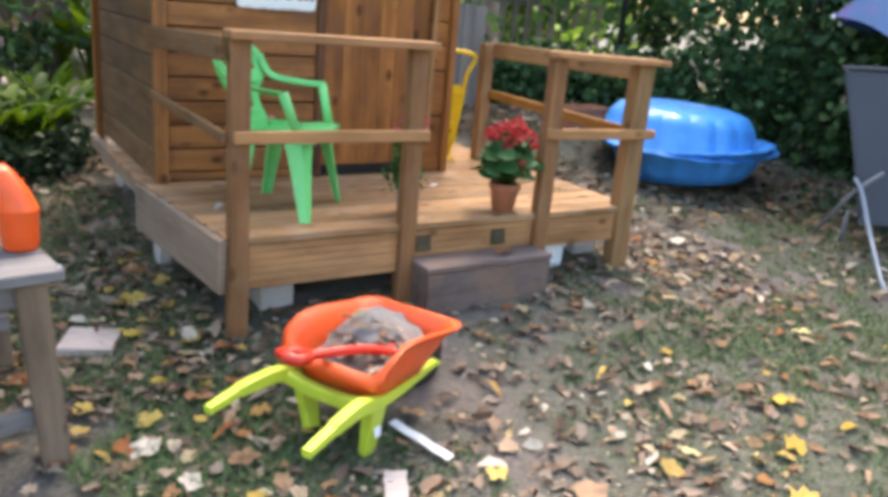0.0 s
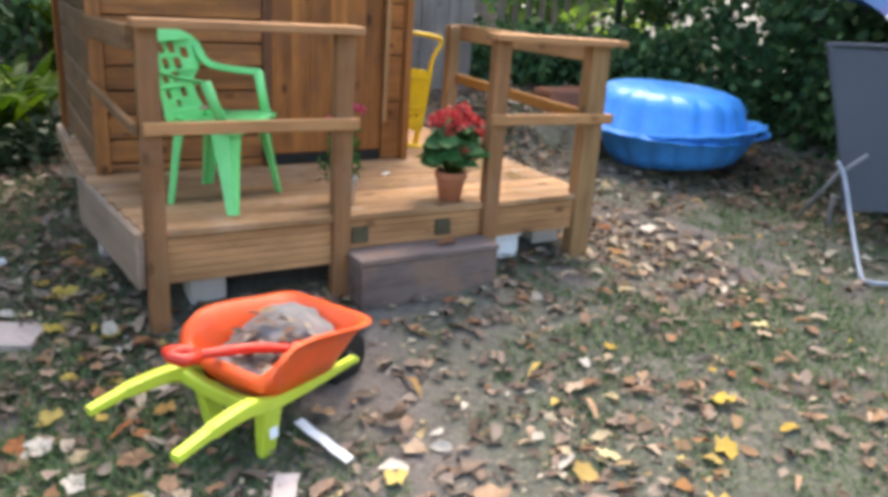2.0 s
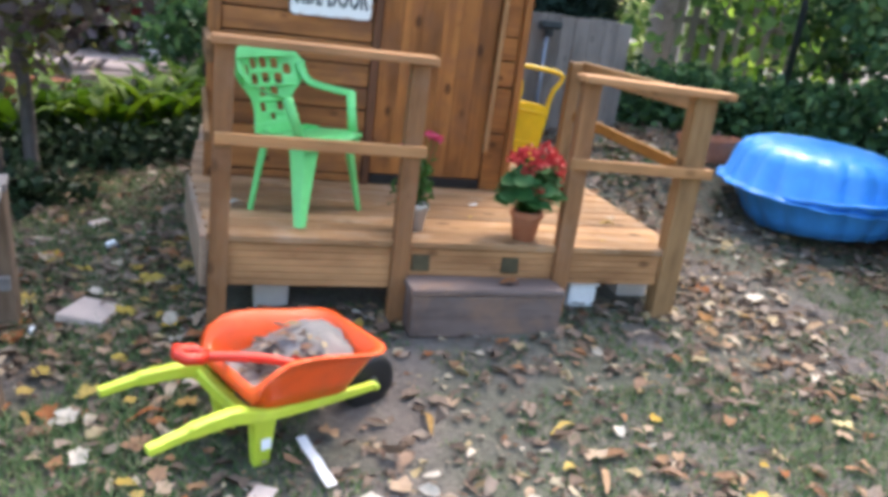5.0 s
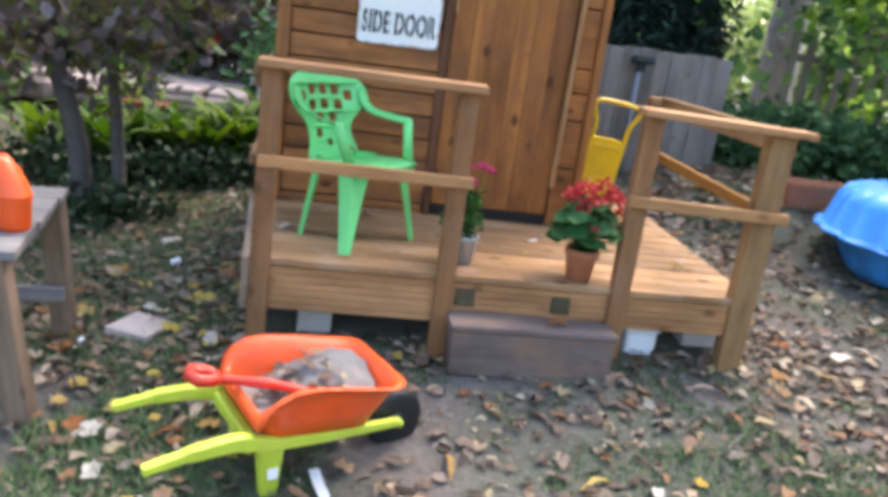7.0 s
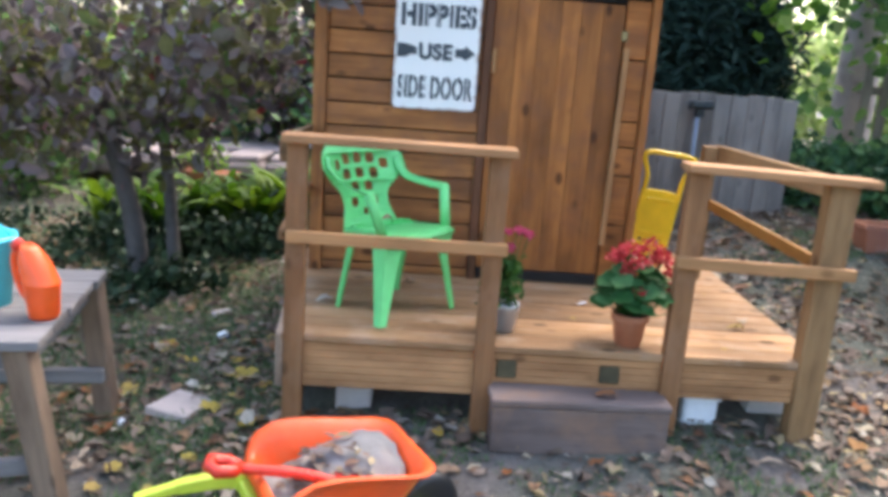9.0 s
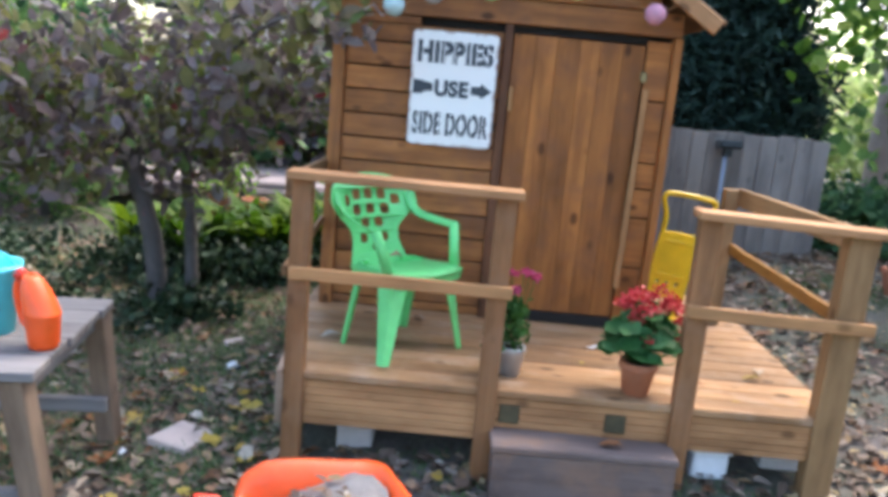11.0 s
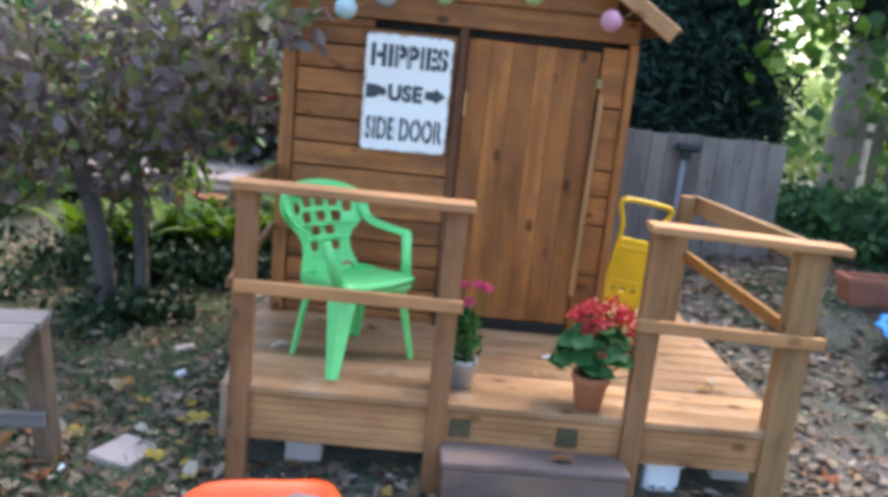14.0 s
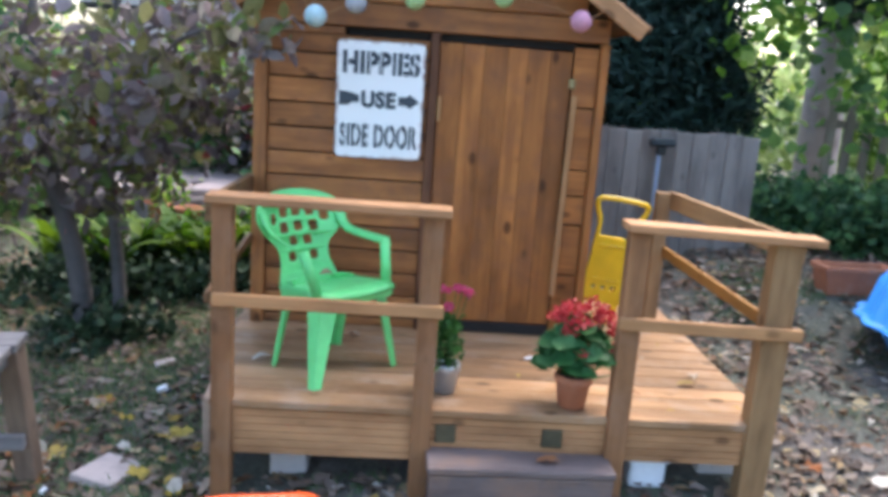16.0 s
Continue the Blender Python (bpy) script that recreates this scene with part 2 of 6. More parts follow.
# very pale leaf colour that stands for glowing backlit foliage
M_PALE = leafy("backlit_glow_leaf", [(0.0, (0.35, 0.5, 0.14)), (0.5, (0.58, 0.70, 0.30)), (1.0, (0.75, 0.80, 0.5))], 0.6, 0.5)
# yellow-green leaf, its colour raised in place of light from behind
M_BRIGHT = leafy("brightened_vine_leaf", [(0.0, (0.08, 0.185, 0.026)), (0.4, (0.19, 0.355, 0.045)), (0.8, (0.37, 0.54, 0.09)), (1.0, (0.56, 0.64, 0.20))], 0.6, 0.45)
M_CONIFER = leafy("conifer_leaf", [(0.0, (0.015, 0.033, 0.026)), (0.6, (0.027, 0.058, 0.043)), (0.95, (0.048, 0.090, 0.066)), (1.0, (0.13, 0.20, 0.17))], 0.2, 0.6)
M_COVER = leafy("ground_ivy_leaf", [(0.0, (0.015, 0.031, 0.016)), (0.6, (0.033, 0.062, 0.029)), (0.95, (0.062, 0.10, 0.05)), (1.0, (0.16, 0.2, 0.13))], 0.1, 0.5)
M_STRAP = leafy("strap_leaf", [(0.0, (0.028, 0.070, 0.004)), (0.5, (0.060, 0.130, 0.006)), (1.0, (0.125, 0.20, 0.010))], 0.4, 0.6, True)
M_GERANIUM = leafy("geranium_leaf", [(0.0, (0.022, 0.085, 0.022)), (0.6, (0.045, 0.145, 0.035)), (1.0, (0.10, 0.21, 0.08))], 0.25, 0.5, True)
M_PETAL = leafy("red_petal", [(0.0, (0.48, 0.022, 0.03)), (0.6, (0.62, 0.06, 0.065)), (1.0, (0.70, 0.17, 0.15))], 0.25, 0.5)
M_PINK = leafy("pink_petal", [(0.0, (0.55, 0.04, 0.13)), (1.0, (0.70, 0.13, 0.24))], 0.25, 0.5)
M_HERB = leafy("upright_leaf", [(0.0, (0.025, 0.09, 0.02)), (1.0, (0.08, 0.20, 0.04))], 0.25, 0.5)
M_BALL_BLUE = plain("pale_blue_ball", (0.42, 0.56, 0.56), 0.7, scale=40)
M_BALL_PINK = plain("pink_ball", (0.53, 0.25, 0.32), 0.7, scale=40)
M_BALL_GREEN = plain("pale_green_ball", (0.36, 0.50, 0.22), 0.7, scale=40)
M_BALL_GREY = plain("grey_ball", (0.36, 0.36, 0.38), 0.7, scale=40)


def sign_enamel():
    m, nt, b = mat_base("sign_enamel", 0.35)
    tc = nt.nodes.new("ShaderNodeTexCoord")
    g = nt.nodes.new("ShaderNodeSeparateXYZ")
    nt.links.new(tc.outputs["Object"], g.inputs[0])

    def edge(sock, half):
        a = nt.nodes.new("ShaderNodeMath")
        a.operation = "ABSOLUTE"
        nt.links.new(sock, a.inputs[0])
        r = nt.nodes.new("ShaderNodeMapRange")
        r.inputs["From Min"].default_value, r.inputs["From Max"].default_value = half - 0.012, half
        nt.links.new(a.outputs[0], r.inputs["Value"])
        return r.outputs[0]

    mx = nt.nodes.new("ShaderNodeMath")
    mx.operation = "MAXIMUM"
    nt.links.new(edge(g.outputs["X"], 0.1525), mx.inputs[0])
    nt.links.new(edge(g.outputs["Z"], 0.203), mx.inputs[1])
    n = noise_tex(nt, tc.outputs["Object"], 38, 5)
    mul = nt.nodes.new("ShaderNodeMath")
    mul.operation = "MULTIPLY"
    nt.links.new(mx.outputs[0], mul.inputs[0])
    nt.links.new(ramp(nt, n, [(0.45, (0, 0, 0)), (0.62, (1, 1, 1))]), mul.inputs[1])
    c = mixc(nt, mul.outputs[0], (0.82, 0.83, 0.815), (0.22, 0.09, 0.04))
    nt.links.new(c, b.inputs["Base Color"])
    return m


M_SIGN = sign_enamel()


def ground_material():
    m, nt, b = mat_base("garden_soil", 0.95)
    tc = nt.nodes.new("ShaderNodeTexCoord")
    v = tc.outputs["Object"]
    fine = noise_tex(nt, v, 55, 6, 0.7)
    mid = noise_tex(nt, v, 9, 5, 0.65)
    big = noise_tex(nt, v, 1.7, 4, 0.6)
    c = ramp(nt, fine, [(0.3, (0.078, 0.066, 0.057)), (0.55, (0.140, 0.120, 0.106)), (0.75, (0.235, 0.203, 0.180))])
    c = mixc(nt, ramp(nt, mid, [(0.4, (0, 0, 0)), (0.7, (0.6, 0.6, 0.6))]), c, (0.188, 0.161, 0.146))
    moss = ramp(nt, fine, [(0.3, (0.036, 0.052, 0.028)), (0.55, (0.088, 0.105, 0.064)), (0.75, (0.19, 0.185, 0.13))])
    c = mixc(nt, ramp(nt, big, [(0.38, (0, 0, 0)), (0.56, (0.62, 0.62, 0.62))]), c, moss)
    nt.links.new(c, b.inputs["Base Color"])
    bump(nt, b, fine, 0.9, 0.012)
    return m


M_GROUND = ground_material()


# ---- geometry helpers ----
def mesh_from(name, verts, faces, mat=None, smooth=False):
    me = bpy.data.meshes.new(name)
    me.from_pydata([tuple(map(float, v)) for v in verts], [], [tuple(map(int, f)) for f in faces])
    if mat:
        me.materials.append(mat)
    if smooth:
        me.polygons.foreach_set("use_smooth", [True] * len(me.polygons))
    me.update()
    return me


def thing(name, m, label, category, group="", kind=""):
    e = new(name)
    e.empty_display_size = 0.05
    e.matrix_basis = m
    return tagged(e, label, category, group, kind)


def part(name, me, parent=None, m=None, label=""):
    ob = new(name, me)
    if parent:
        ob.parent = parent
    if m is not None:
        ob.matrix_basis = m
    return tagged(ob, label) if label else ob


_boxes = {}


def box_mesh(sx, sy, sz, mat, bevel=0.003, segs=1):
    """Box with its edges taken off, centred on its origin."""
    key = (round(sx, 4), round(sy, 4), round(sz, 4), mat.name, bevel, segs)
    if key not in _boxes:
        bm = bmesh.new()
        bmesh.ops.create_cube(bm, size=1.0)
        bmesh.ops.scale(bm, vec=(sx, sy, sz), verts=bm.verts)
        if bevel:
            bmesh.ops.bevel(bm, geom=bm.edges[:], offset=bevel, segments=segs, affect="EDGES", profile=0.5)
        me = bpy.data.meshes.new("box")
        bm.to_mesh(me)
        bm.free()
        me.materials.append(mat)
        _boxes[key] = me
    return _boxes[key]


def beam(name, p0, p1, wide, high, mat, parent, up=(0, 0, 1), bevel=0.003, label=""):
    """Board from p0 to p1 along its centre line: wide across, high along up."""
    p0, p1, up = Vector(p0), Vector(p1), Vector(up)
    x = (p1 - p0).normalized()
    y = up.cross(x).normalized()
    z = x.cross(y)
    m = Matrix((x, y, z)).transposed().to_4x4()
    m.translation = (p0 + p1) / 2
    return part(name, box_mesh((p1 - p0).length, wide, high, mat, bevel), parent, m, label)


def ring_frames(path):
    pts = [Vector(p) for p in path]
    out, prev = [], None
    for i, p in enumerate(pts):
        d = (pts[min(i + 1, len(pts) - 1)] - pts[max(i - 1, 0)]).normalized()
        if prev is None:
            n = d.orthogonal().normalized()
        else:
            n = (prev - d * prev.dot(d)).normalized()
        prev = n
        out.append((p, n, d.cross(n)))
    return out


def tube_data(path, radii, sides=10, squash=1.0, base=0):
    """Verts and faces of a closed tube; radii: one number or one for each point."""
    if isinstance(radii, (int, float)):
        radii = [radii] * len(path)
    verts, faces = [], []
    for (p, n, b), r in zip(ring_frames(path), radii):
        for k in range(sides):
            a = 2 * math.pi * k / sides
            verts.append(p + n * (r * math.cos(a)) + b * (r * squash * math.sin(a)))
    for i in range(len(path) - 1):
        for k in range(sides):
            k2 = (k + 1) % sides
            faces.append([base + v for v in (i * sides + k, i * sides + k2, (i + 1) * sides + k2, (i + 1) * sides + k)])
    faces.append([base + k for k in reversed(range(sides))])
    faces.append([base + (len(path) - 1) * sides + k for k in range(sides)])
    return verts, faces


def tube_mesh(paths, mat, sides=10, squash=1.0):
    """paths: list of (points, radii)."""
    V, F = [], []
    for path, radii in paths:
        v, f = tube_data(path, radii, sides, squash, len(V))
        V += v
        F += f
    return mesh_from("tube", V, F, mat, True)


def smooth_path(pts, n=6):
    """Catmull-Rom through the points."""
    p = [Vector(q) for q in pts]
    p = [p[0]] + p + [p[-1]]
    out = []
    for i in range(1, len(p) - 2):
        for k in range(n):
            t = k / n
            a, b, c, d = p[i - 1:i + 3]
            out.append(0.5 * (2 * b + (c - a) * t + (2 * a - 5 * b + 4 * c - d) * t * t + (3 * b - a - 3 * c + d) * t ** 3))
    return out + [p[-2]]


def lathe_mesh(profile, mat, sides=28, wobble=None):
    """profile: (radius, z) from the inside bottom round to the outside; wobble(angle, i) scales the radius."""
    V, F = [], []
    for i, (r, z) in enumerate(profile):
        for k in range(sides):
            a = 2 * math.pi * k / sides
            q = r * (wobble(a, i) if wobble else 1)
            V.append((q * math.cos(a), q * math.sin(a), z))
    for i in range(len(profile) - 1):
        for k in range(sides):
            k2 = (k + 1) % sides
            F.append((i * sides + k, i * sides + k2, (i + 1) * sides + k2, (i + 1) * sides + k))
    return mesh_from("lathe", V, F, mat, True)


def ball_mesh(r, mat, segs=16):
    bm = bmesh.new()
    bmesh.ops.create_uvsphere(bm, u_segments=segs, v_segments=segs // 2 + 2, radius=r)
    for v in bm.verts:
        v.co *= 1 + 0.03 * noise.noise(v.co * 60)
    me = bpy.data.meshes.new("ball")
    bm.to_mesh(me)
    bm.free()
    me.materials.append(mat)
    me.polygons.foreach_set("use_smooth", [True] * len(me.polygons))
    return me


def extrude_outline(outline, thick, mat, holes=(), bevel=0.0, bend=None):
    """Flat outline (x, z) with holes, given thickness along y; bend(x, y, z) moves the points."""
    from mathutils.geometry import tessellate_polygon
    loops = [outline, *holes]
    flat = [Vector((x, z, 0)) for lp in loops for x, z in lp]
    tris = tessellate_polygon([[Vector((x, z, 0)) for x, z in lp] for lp in loops])
    bm = bmesh.new()
    vs = [bm.verts.new((p.x, 0, p.y)) for p in flat]
    for t in tris:
        try:
            bm.faces.new([vs[i] for i in t])
        except ValueError:
            pass
    ext = bmesh.ops.extrude_face_region(bm, geom=bm.faces[:])
    bmesh.ops.translate(bm, vec=(0, thick, 0), verts=[g for g in ext["geom"] if isinstance(g, bmesh.types.BMVert)])
    bmesh.ops.recalc_face_normals(bm, faces=bm.faces[:])
    if bend:
        for v in bm.verts:
            v.co = Vector(bend(*v.co))
    me = bpy.data.meshes.new("plate")
    bm.to_mesh(me)
    bm.free()
    me.materials.append(mat)
    return me


def leaf_cloud(pos, size, mat, name, aspect=0.55, up=0.4, rng=None, droop=0.25, flat=1.0, ragged=0.0):
    """One mesh of many folded leaves. pos: N x 3, size: N lengths."""
    rng = rng or np.random.default_rng(1)
    n = len(pos)
    d = rng.normal(size=(n, 3))
    d[:, 2] = d[:, 2] * flat - droop
    d /= np.linalg.norm(d, axis=1)[:, None]
    w = rng.normal(size=(n, 3)) + np.array([0, 0, up])
    nrm = w - (w * d).sum(1)[:, None] * d
    nrm /= np.linalg.norm(nrm, axis=1)[:, None]
    s = np.cross(d, nrm)
    L = np.asarray(size)[:, None]
    W = L * aspect / 2
    base = np.asarray(pos)
    pts = np.stack([base, base + 0.38 * L * d + W * s + 0.12 * L * nrm, base + 0.75 * L * d + 0.72 * W * s + 0.10 * L * nrm,
                    base + L * d, base + 0.75 * L * d - 0.72 * W * s + 0.10 * L * nrm, base + 0.38 * L * d - W * s + 0.12 * L * nrm], 1)
    if ragged:
        pts = pts + rng.normal(size=pts.shape) * (ragged * L)[:, None, :] * np.array([1, 1, 0.35])
    V = pts.reshape(-1, 3)
    o = np.arange(n)[:, None] * 6
    F = np.concatenate([np.stack([o[:, 0], o[:, 0] + 1, o[:, 0] + 2, o[:, 0] + 3], 1), np.stack([o[:, 0], o[:, 0] + 3, o[:, 0] + 4, o[:, 0] + 5], 1)])
    me = bpy.data.meshes.new(name)
    me.vertices.add(len(V))
    me.vertices.foreach_set("co", V.ravel().astype(np.float32))
    me.loops.add(len(F) * 4)
    me.loops.foreach_set("vertex_index", F.ravel().astype(np.int32))
    me.polygons.add(len(F))
    me.polygons.foreach_set("loop_start", np.arange(0, len(F) * 4, 4, dtype=np.int32))
    me.materials.append(mat)
    me.update(calc_edges=True)
    me.validate()
    return me


def clumps(rng, centres, per, spread):
    """Points gathered round clump centres."""
    c = np.repeat(np.asarray(centres), per, axis=0)
    return c + rng.normal(size=c.shape) * spread


# ---- ground ----
def sstep(a, b, v):
    t = min(1.0, max(0.0, (v - a) / (b - a)))
    return t * t * (3 - 2 * t)


def ground_z(x, y):
    """The lawn falls towards the near side and climbs to the far right, with a shallow hollow under the sandpit."""
    xc, yc = min(5.0, max(-1.0, x)), min(4.2, max(0.6, y))
    bank = 0.11 * sstep(3.5, 3.9, y) * sstep(2.7, 3.2, x)
    dip = 0.055 * math.exp(-((x - 4.0) ** 2 + (y - 3.15) ** 2) / 0.45)
    return bank - dip - 0.03 + 0.043 * (xc - 1.6) + (0.03 + 0.06 * sstep(0.2, 1.8, xc)) * (yc - 1.9) + 0.035 * sstep(2.0, 2.4, y) * sstep(0.4, 0.9, x) * sstep(3.0, 2.0, x)


def lines(lo, hi, step, outer):
    near = list(np.arange(lo, hi + 1e-6, step))
    grow, v, s = [], hi, step
    while v < outer:
        s *= 1.35
        v += s
        grow.append(v)
    low, v, s = [], lo, step
    while v > -outer:
        s *= 1.35
        v -= s
        low.append(v)
    return low[::-1] + near + grow


GX, GY = lines(-2.0, 6.0, 0.045, 900), lines(-0.5, 7.0, 0.045, 900)
_gv, _gf = [], []
for _y in GY:
    for _x in GX:
        rough = noise.noise((_x * 6, _y * 6, 0)) * 0.008 + noise.noise((_x * 18, _y * 18, 3)) * 0.004 + noise.noise((_x * 0.8, _y * 0.8, 7)) * 0.012
        _gv.append((_x, _y, ground_z(_x, _y) + rough))
for j in range(len(GY) - 1):
    for i in range(len(GX) - 1):
        a = j * len(GX) + i
        _gf.append((a, a + 1, a + 1 + len(GX), a + len(GX)))
ground = part("ground", mesh_from("ground", _gv, _gf, M_GROUND, True))
tagged(ground, "worn lawn of bare soil, moss and fallen leaves", "ground", kind="structure")

# ---- deck ----
DZ = 0.315
DX0, DX1, DY0, DY1 = 0.86, 2.60, 2.335, 3.62
deck = thing("deck", pose(0, 0, 0), "low timber porch deck of pale sawn boards standing on blocks", "deck")
FW = 0.092


def deck_left(y):
    return 0.935 - 0.085 * min(1.0, (y - DY0) / 0.77)


_y = DY0 - 0.012
while _y < DY1:
    _x0 = deck_left(_y + FW / 2)
    part("deck_board", box_mesh(DX1 - _x0, FW - 0.005, 0.024, M_DECK, 0.003), deck,
         pose((_x0 + DX1) / 2, _y + FW / 2, DZ - 0.012 + random.uniform(-0.001, 0.001), 0, 0, random.uniform(-0.05, 0.05)))
    _y += FW


def grooved_board(x0, x1, y, z0, z1, drop, mat, parent):
    """Fascia of ridged decking: shallow grooves along its face; the far end hangs less by drop."""
    n_ = max(4, int((z1 - z0) / 0.021))
    prof = []
    for k in range(n_):
        za, zb = z0 + (z1 - z0) * k / n_, z0 + (z1 - z0) * (k + 1) / n_
        d = zb - za
        prof += [(0.005, za), (0.004, za + 0.07 * d), (0.0, za + 0.13 * d), (0.0, zb - 0.13 * d), (0.004, zb - 0.07 * d)]
    prof += [(0.005, z1), (0.026, z1), (0.026, z0)]
    V, F, m_ = [], [], len(prof)
    for x_, lift in ((x0, 0.0), (x1, drop)):
        V += [(x_ - (x0 + x1) / 2, p_[0], p_[1] - (z0 + z1) / 2 + lift * (z1 - p_[1]) / (z1 - z0)) for p_ in prof]
    F = [(k, (k + 1) % m_, m_ + (k + 1) % m_, m_ + k) for k in range(m_)] + [tuple(reversed(range(m_))), tuple(range(m_, 2 * m_))]
    return part("fascia_board", mesh_from("fascia", V, F, mat), parent, pose((x0 + x1) / 2, y, (z0 + z1) / 2))


grooved_board(0.94, 1.548, DY0, 0.143, 0.2885, 0.004, M_FASCIA, deck)
grooved_board(1.552, DX1 - 0.01, DY0, 0.171, 0.2885, 0.008, M_FASCIA, deck)
beam("side_board", (0.925, DY0, 0.222), (DX0 - 0.012, 3.1, 0.222), 0.026, 0.17, M_DECKSIDE, deck, label="greyed side board")
beam("side_board", (DX0 + 0.012, 3.1, 0.275), (DX0 + 0.012, 4.16, 0.275), 0.03, 0.06, M_DECKSIDE, deck, label="greyed side board")
beam("side_board", (DX1 - 0.012, DY0 + 0.03, 0.24), (DX1 - 0.012, DY1, 0.24), 0.024, 0.11, M_FASCIA, deck)
for jx in (1.15, 1.72, 2.3):
    beam("joist", (jx, DY0 + 0.03, 0.24), (jx, DY1, 0.24), 0.04, 0.11, M_SIDE, deck)
# square olive patches at the joists; the shade of recesses is put into their colour
for px in (1.617, 1.933):
    beam("joist_end", (px, DY0 + 0.01, 0.237), (px, DY0 - 0.006, 0.239), 0.062, 0.056, M_RECESS_SHADE, deck, label="dark olive joist recess with its shade painted on")


def block(x, y, sx, sy, sz, mat, name, label, cat, top=None, group=""):
    z = ground_z(x, y)
    ob = part(name, box_mesh(sx, sy, sz, mat, 0.006, 2), None, pose(x, y, (top - sz / 2) if top else z + sz / 2 - 0.01, 0, 0, random.uniform(-4, 4)))
    return tagged(ob, label, cat, group)


BLOCK = "pale concrete block propping up the deck"
block(1.145, 2.52, 0.115, 0.13, 0.15, M_CONCRETE, "concrete_block", BLOCK, "block", 0.118, "deck blocks")
cap = part("packing_board", box_mesh(0.155, 0.15, 0.022, M_CONCRETE, 0.003), None, pose(1.142, 2.51, 0.130, 0, 0, 3))
tagged(cap, "pale packing slab between block and deck", "slab")
block(2.50, 2.56, 0.13, 0.16, 0.17, M_CONCRETE, "concrete_block", BLOCK, "block", 0.18, "deck blocks")
block(0.92, 2.99, 0.075, 0.10, 0.13, M_CONCRETE, "concrete_block", BLOCK, "block", 0.136, "deck blocks")
block(0.99, 3.95, 0.10, 0.12, 0.2, M_CONCRETE, "concrete_block", BLOCK, "block", 0.245, "deck blocks")

# white tub under the deck
tub = thing("storage_tub", pose(2.245, 2.42, ground_z(2.24, 2.42) - 0.01, 0, 0, 6), "small white plastic lidded tub under the deck", "tub")
part("body", box_mesh(0.115, 0.085, 0.085, M_WHITE, 0.012, 3), tub, pose(0, 0, 0.043))
part("lid", box_mesh(0.13, 0.098, 0.022, M_WHITE, 0.006, 2), tub, pose(0, 0, 0.097))


# ---- railings ----
def railing(name, label):
    return thing(name, pose(0, 0, 0), label, "railing", "porch railings")


left_rail = railing("porch_railing", "brown timber porch railing with two posts and side rails")
beam("post", (0.968, 2.333, ground_z(0.97, 2.33) - 0.02), (0.968, 2.333, 0.892), 0.058, 0.045, M_POST, left_rail, up=(0, 1, 0))
beam("post", (1.545, 2.333, ground_z(1.54, 2.33) - 0.02), (1.545, 2.333, 0.889), 0.058, 0.045, M_POST, left_rail, up=(0, 1, 0))
beam("top_rail", (0.928, 2.318, 0.903), (1.592, 2.318, 0.899), 0.085, 0.024, M_RAIL, left_rail)
beam("mid_rail", (0.944, 2.298, 0.620), (1.586, 2.298, 0.618), 0.022, 0.036, M_MID, left_rail)
beam("side_rail", (0.925, 2.34, 0.862), (0.895, 3.06, 0.838), 0.022, 0.068, M_SIDE, left_rail)
beam("side_rail", (0.925, 2.32, 0.616), (0.895, 3.06, 0.640), 0.018, 0.030, M_SIDE, left_rail)
right_rail = railing("porch_railing", "brown timber porch railing with three posts and orange side rail")
beam("post", (2.120, 2.333, ground_z(2.12, 2.33) - 0.02), (2.120, 2.333, 0.880), 0.060, 0.045, M_POST, right_rail, up=(0, 1, 0))
beam("post", (2.548, 2.345, ground_z(2.55, 2.33) - 0.02), (2.548, 2.345, 0.872), 0.082, 0.06, M_POST_PALE, right_rail, up=(0, 1, 0))
beam("post", (2.475, 3.28, DZ), (2.475, 3.28, 0.868), 0.055, 0.045, M_POST_PALE, right_rail, up=(0, 1, 0))
beam("top_rail", (2.075, 2.322, 0.893), (2.635, 2.322, 0.878), 0.088, 0.024, M_RAIL, right_rail)
beam("mid_rail", (2.078, 2.298, 0.616), (2.612, 2.298, 0.608), 0.022, 0.036, M_MID, right_rail)
beam("side_rail", (2.606, 2.36, 0.838), (2.510, 3.29, 0.838), 0.022, 0.07, M_POST_PALE, right_rail)
beam("side_rail", (2.575, 2.36, 0.600), (2.500, 3.27, 0.632), 0.018, 0.042, M_RAIL_ORANGE, right_rail, label="orange stained side rail")

# ---- playhouse ----
HX0, HX1, HY0, HY1 = 0.905, 2.142, 3.06, 4.14
HMID = (HX0 + HX1) / 2
house = thing("playhouse", pose(0, 0, 0), "small brown stained timber playhouse with closed plank door", "playhouse")
CH = 0.087
T = 0.018
# front cladding, left of the door and the narrow strip right of it
z = DZ + 0.004 + 0.0365 - CH
while z < 1.385:
    low = max(z, DZ + 0.004)
    h = min(z + CH, 1.381) - low - 0.006
    beam("cladding_board", (HX0 + 0.045, HY0 + T / 2, low + h / 2), (1.515, HY0 + T / 2, low + h / 2), T, h, M_HOUSE, house, bevel=0.003)
    z += CH
for z0, z1 in ((DZ, 0.56), (0.56, 0.752), (0.752, 0.86), (0.86, 0.955), (0.955, 1.18), (1.18, 1.392)):
    beam("cladding_board", (2.026, HY0 + T / 2, (z0 + z1) / 2), (HX1 - 0.028, HY0 + T / 2, (z0 + z1) / 2), T, z1 - z0 - 0.006, M_DOOR, house, bevel=0.002)
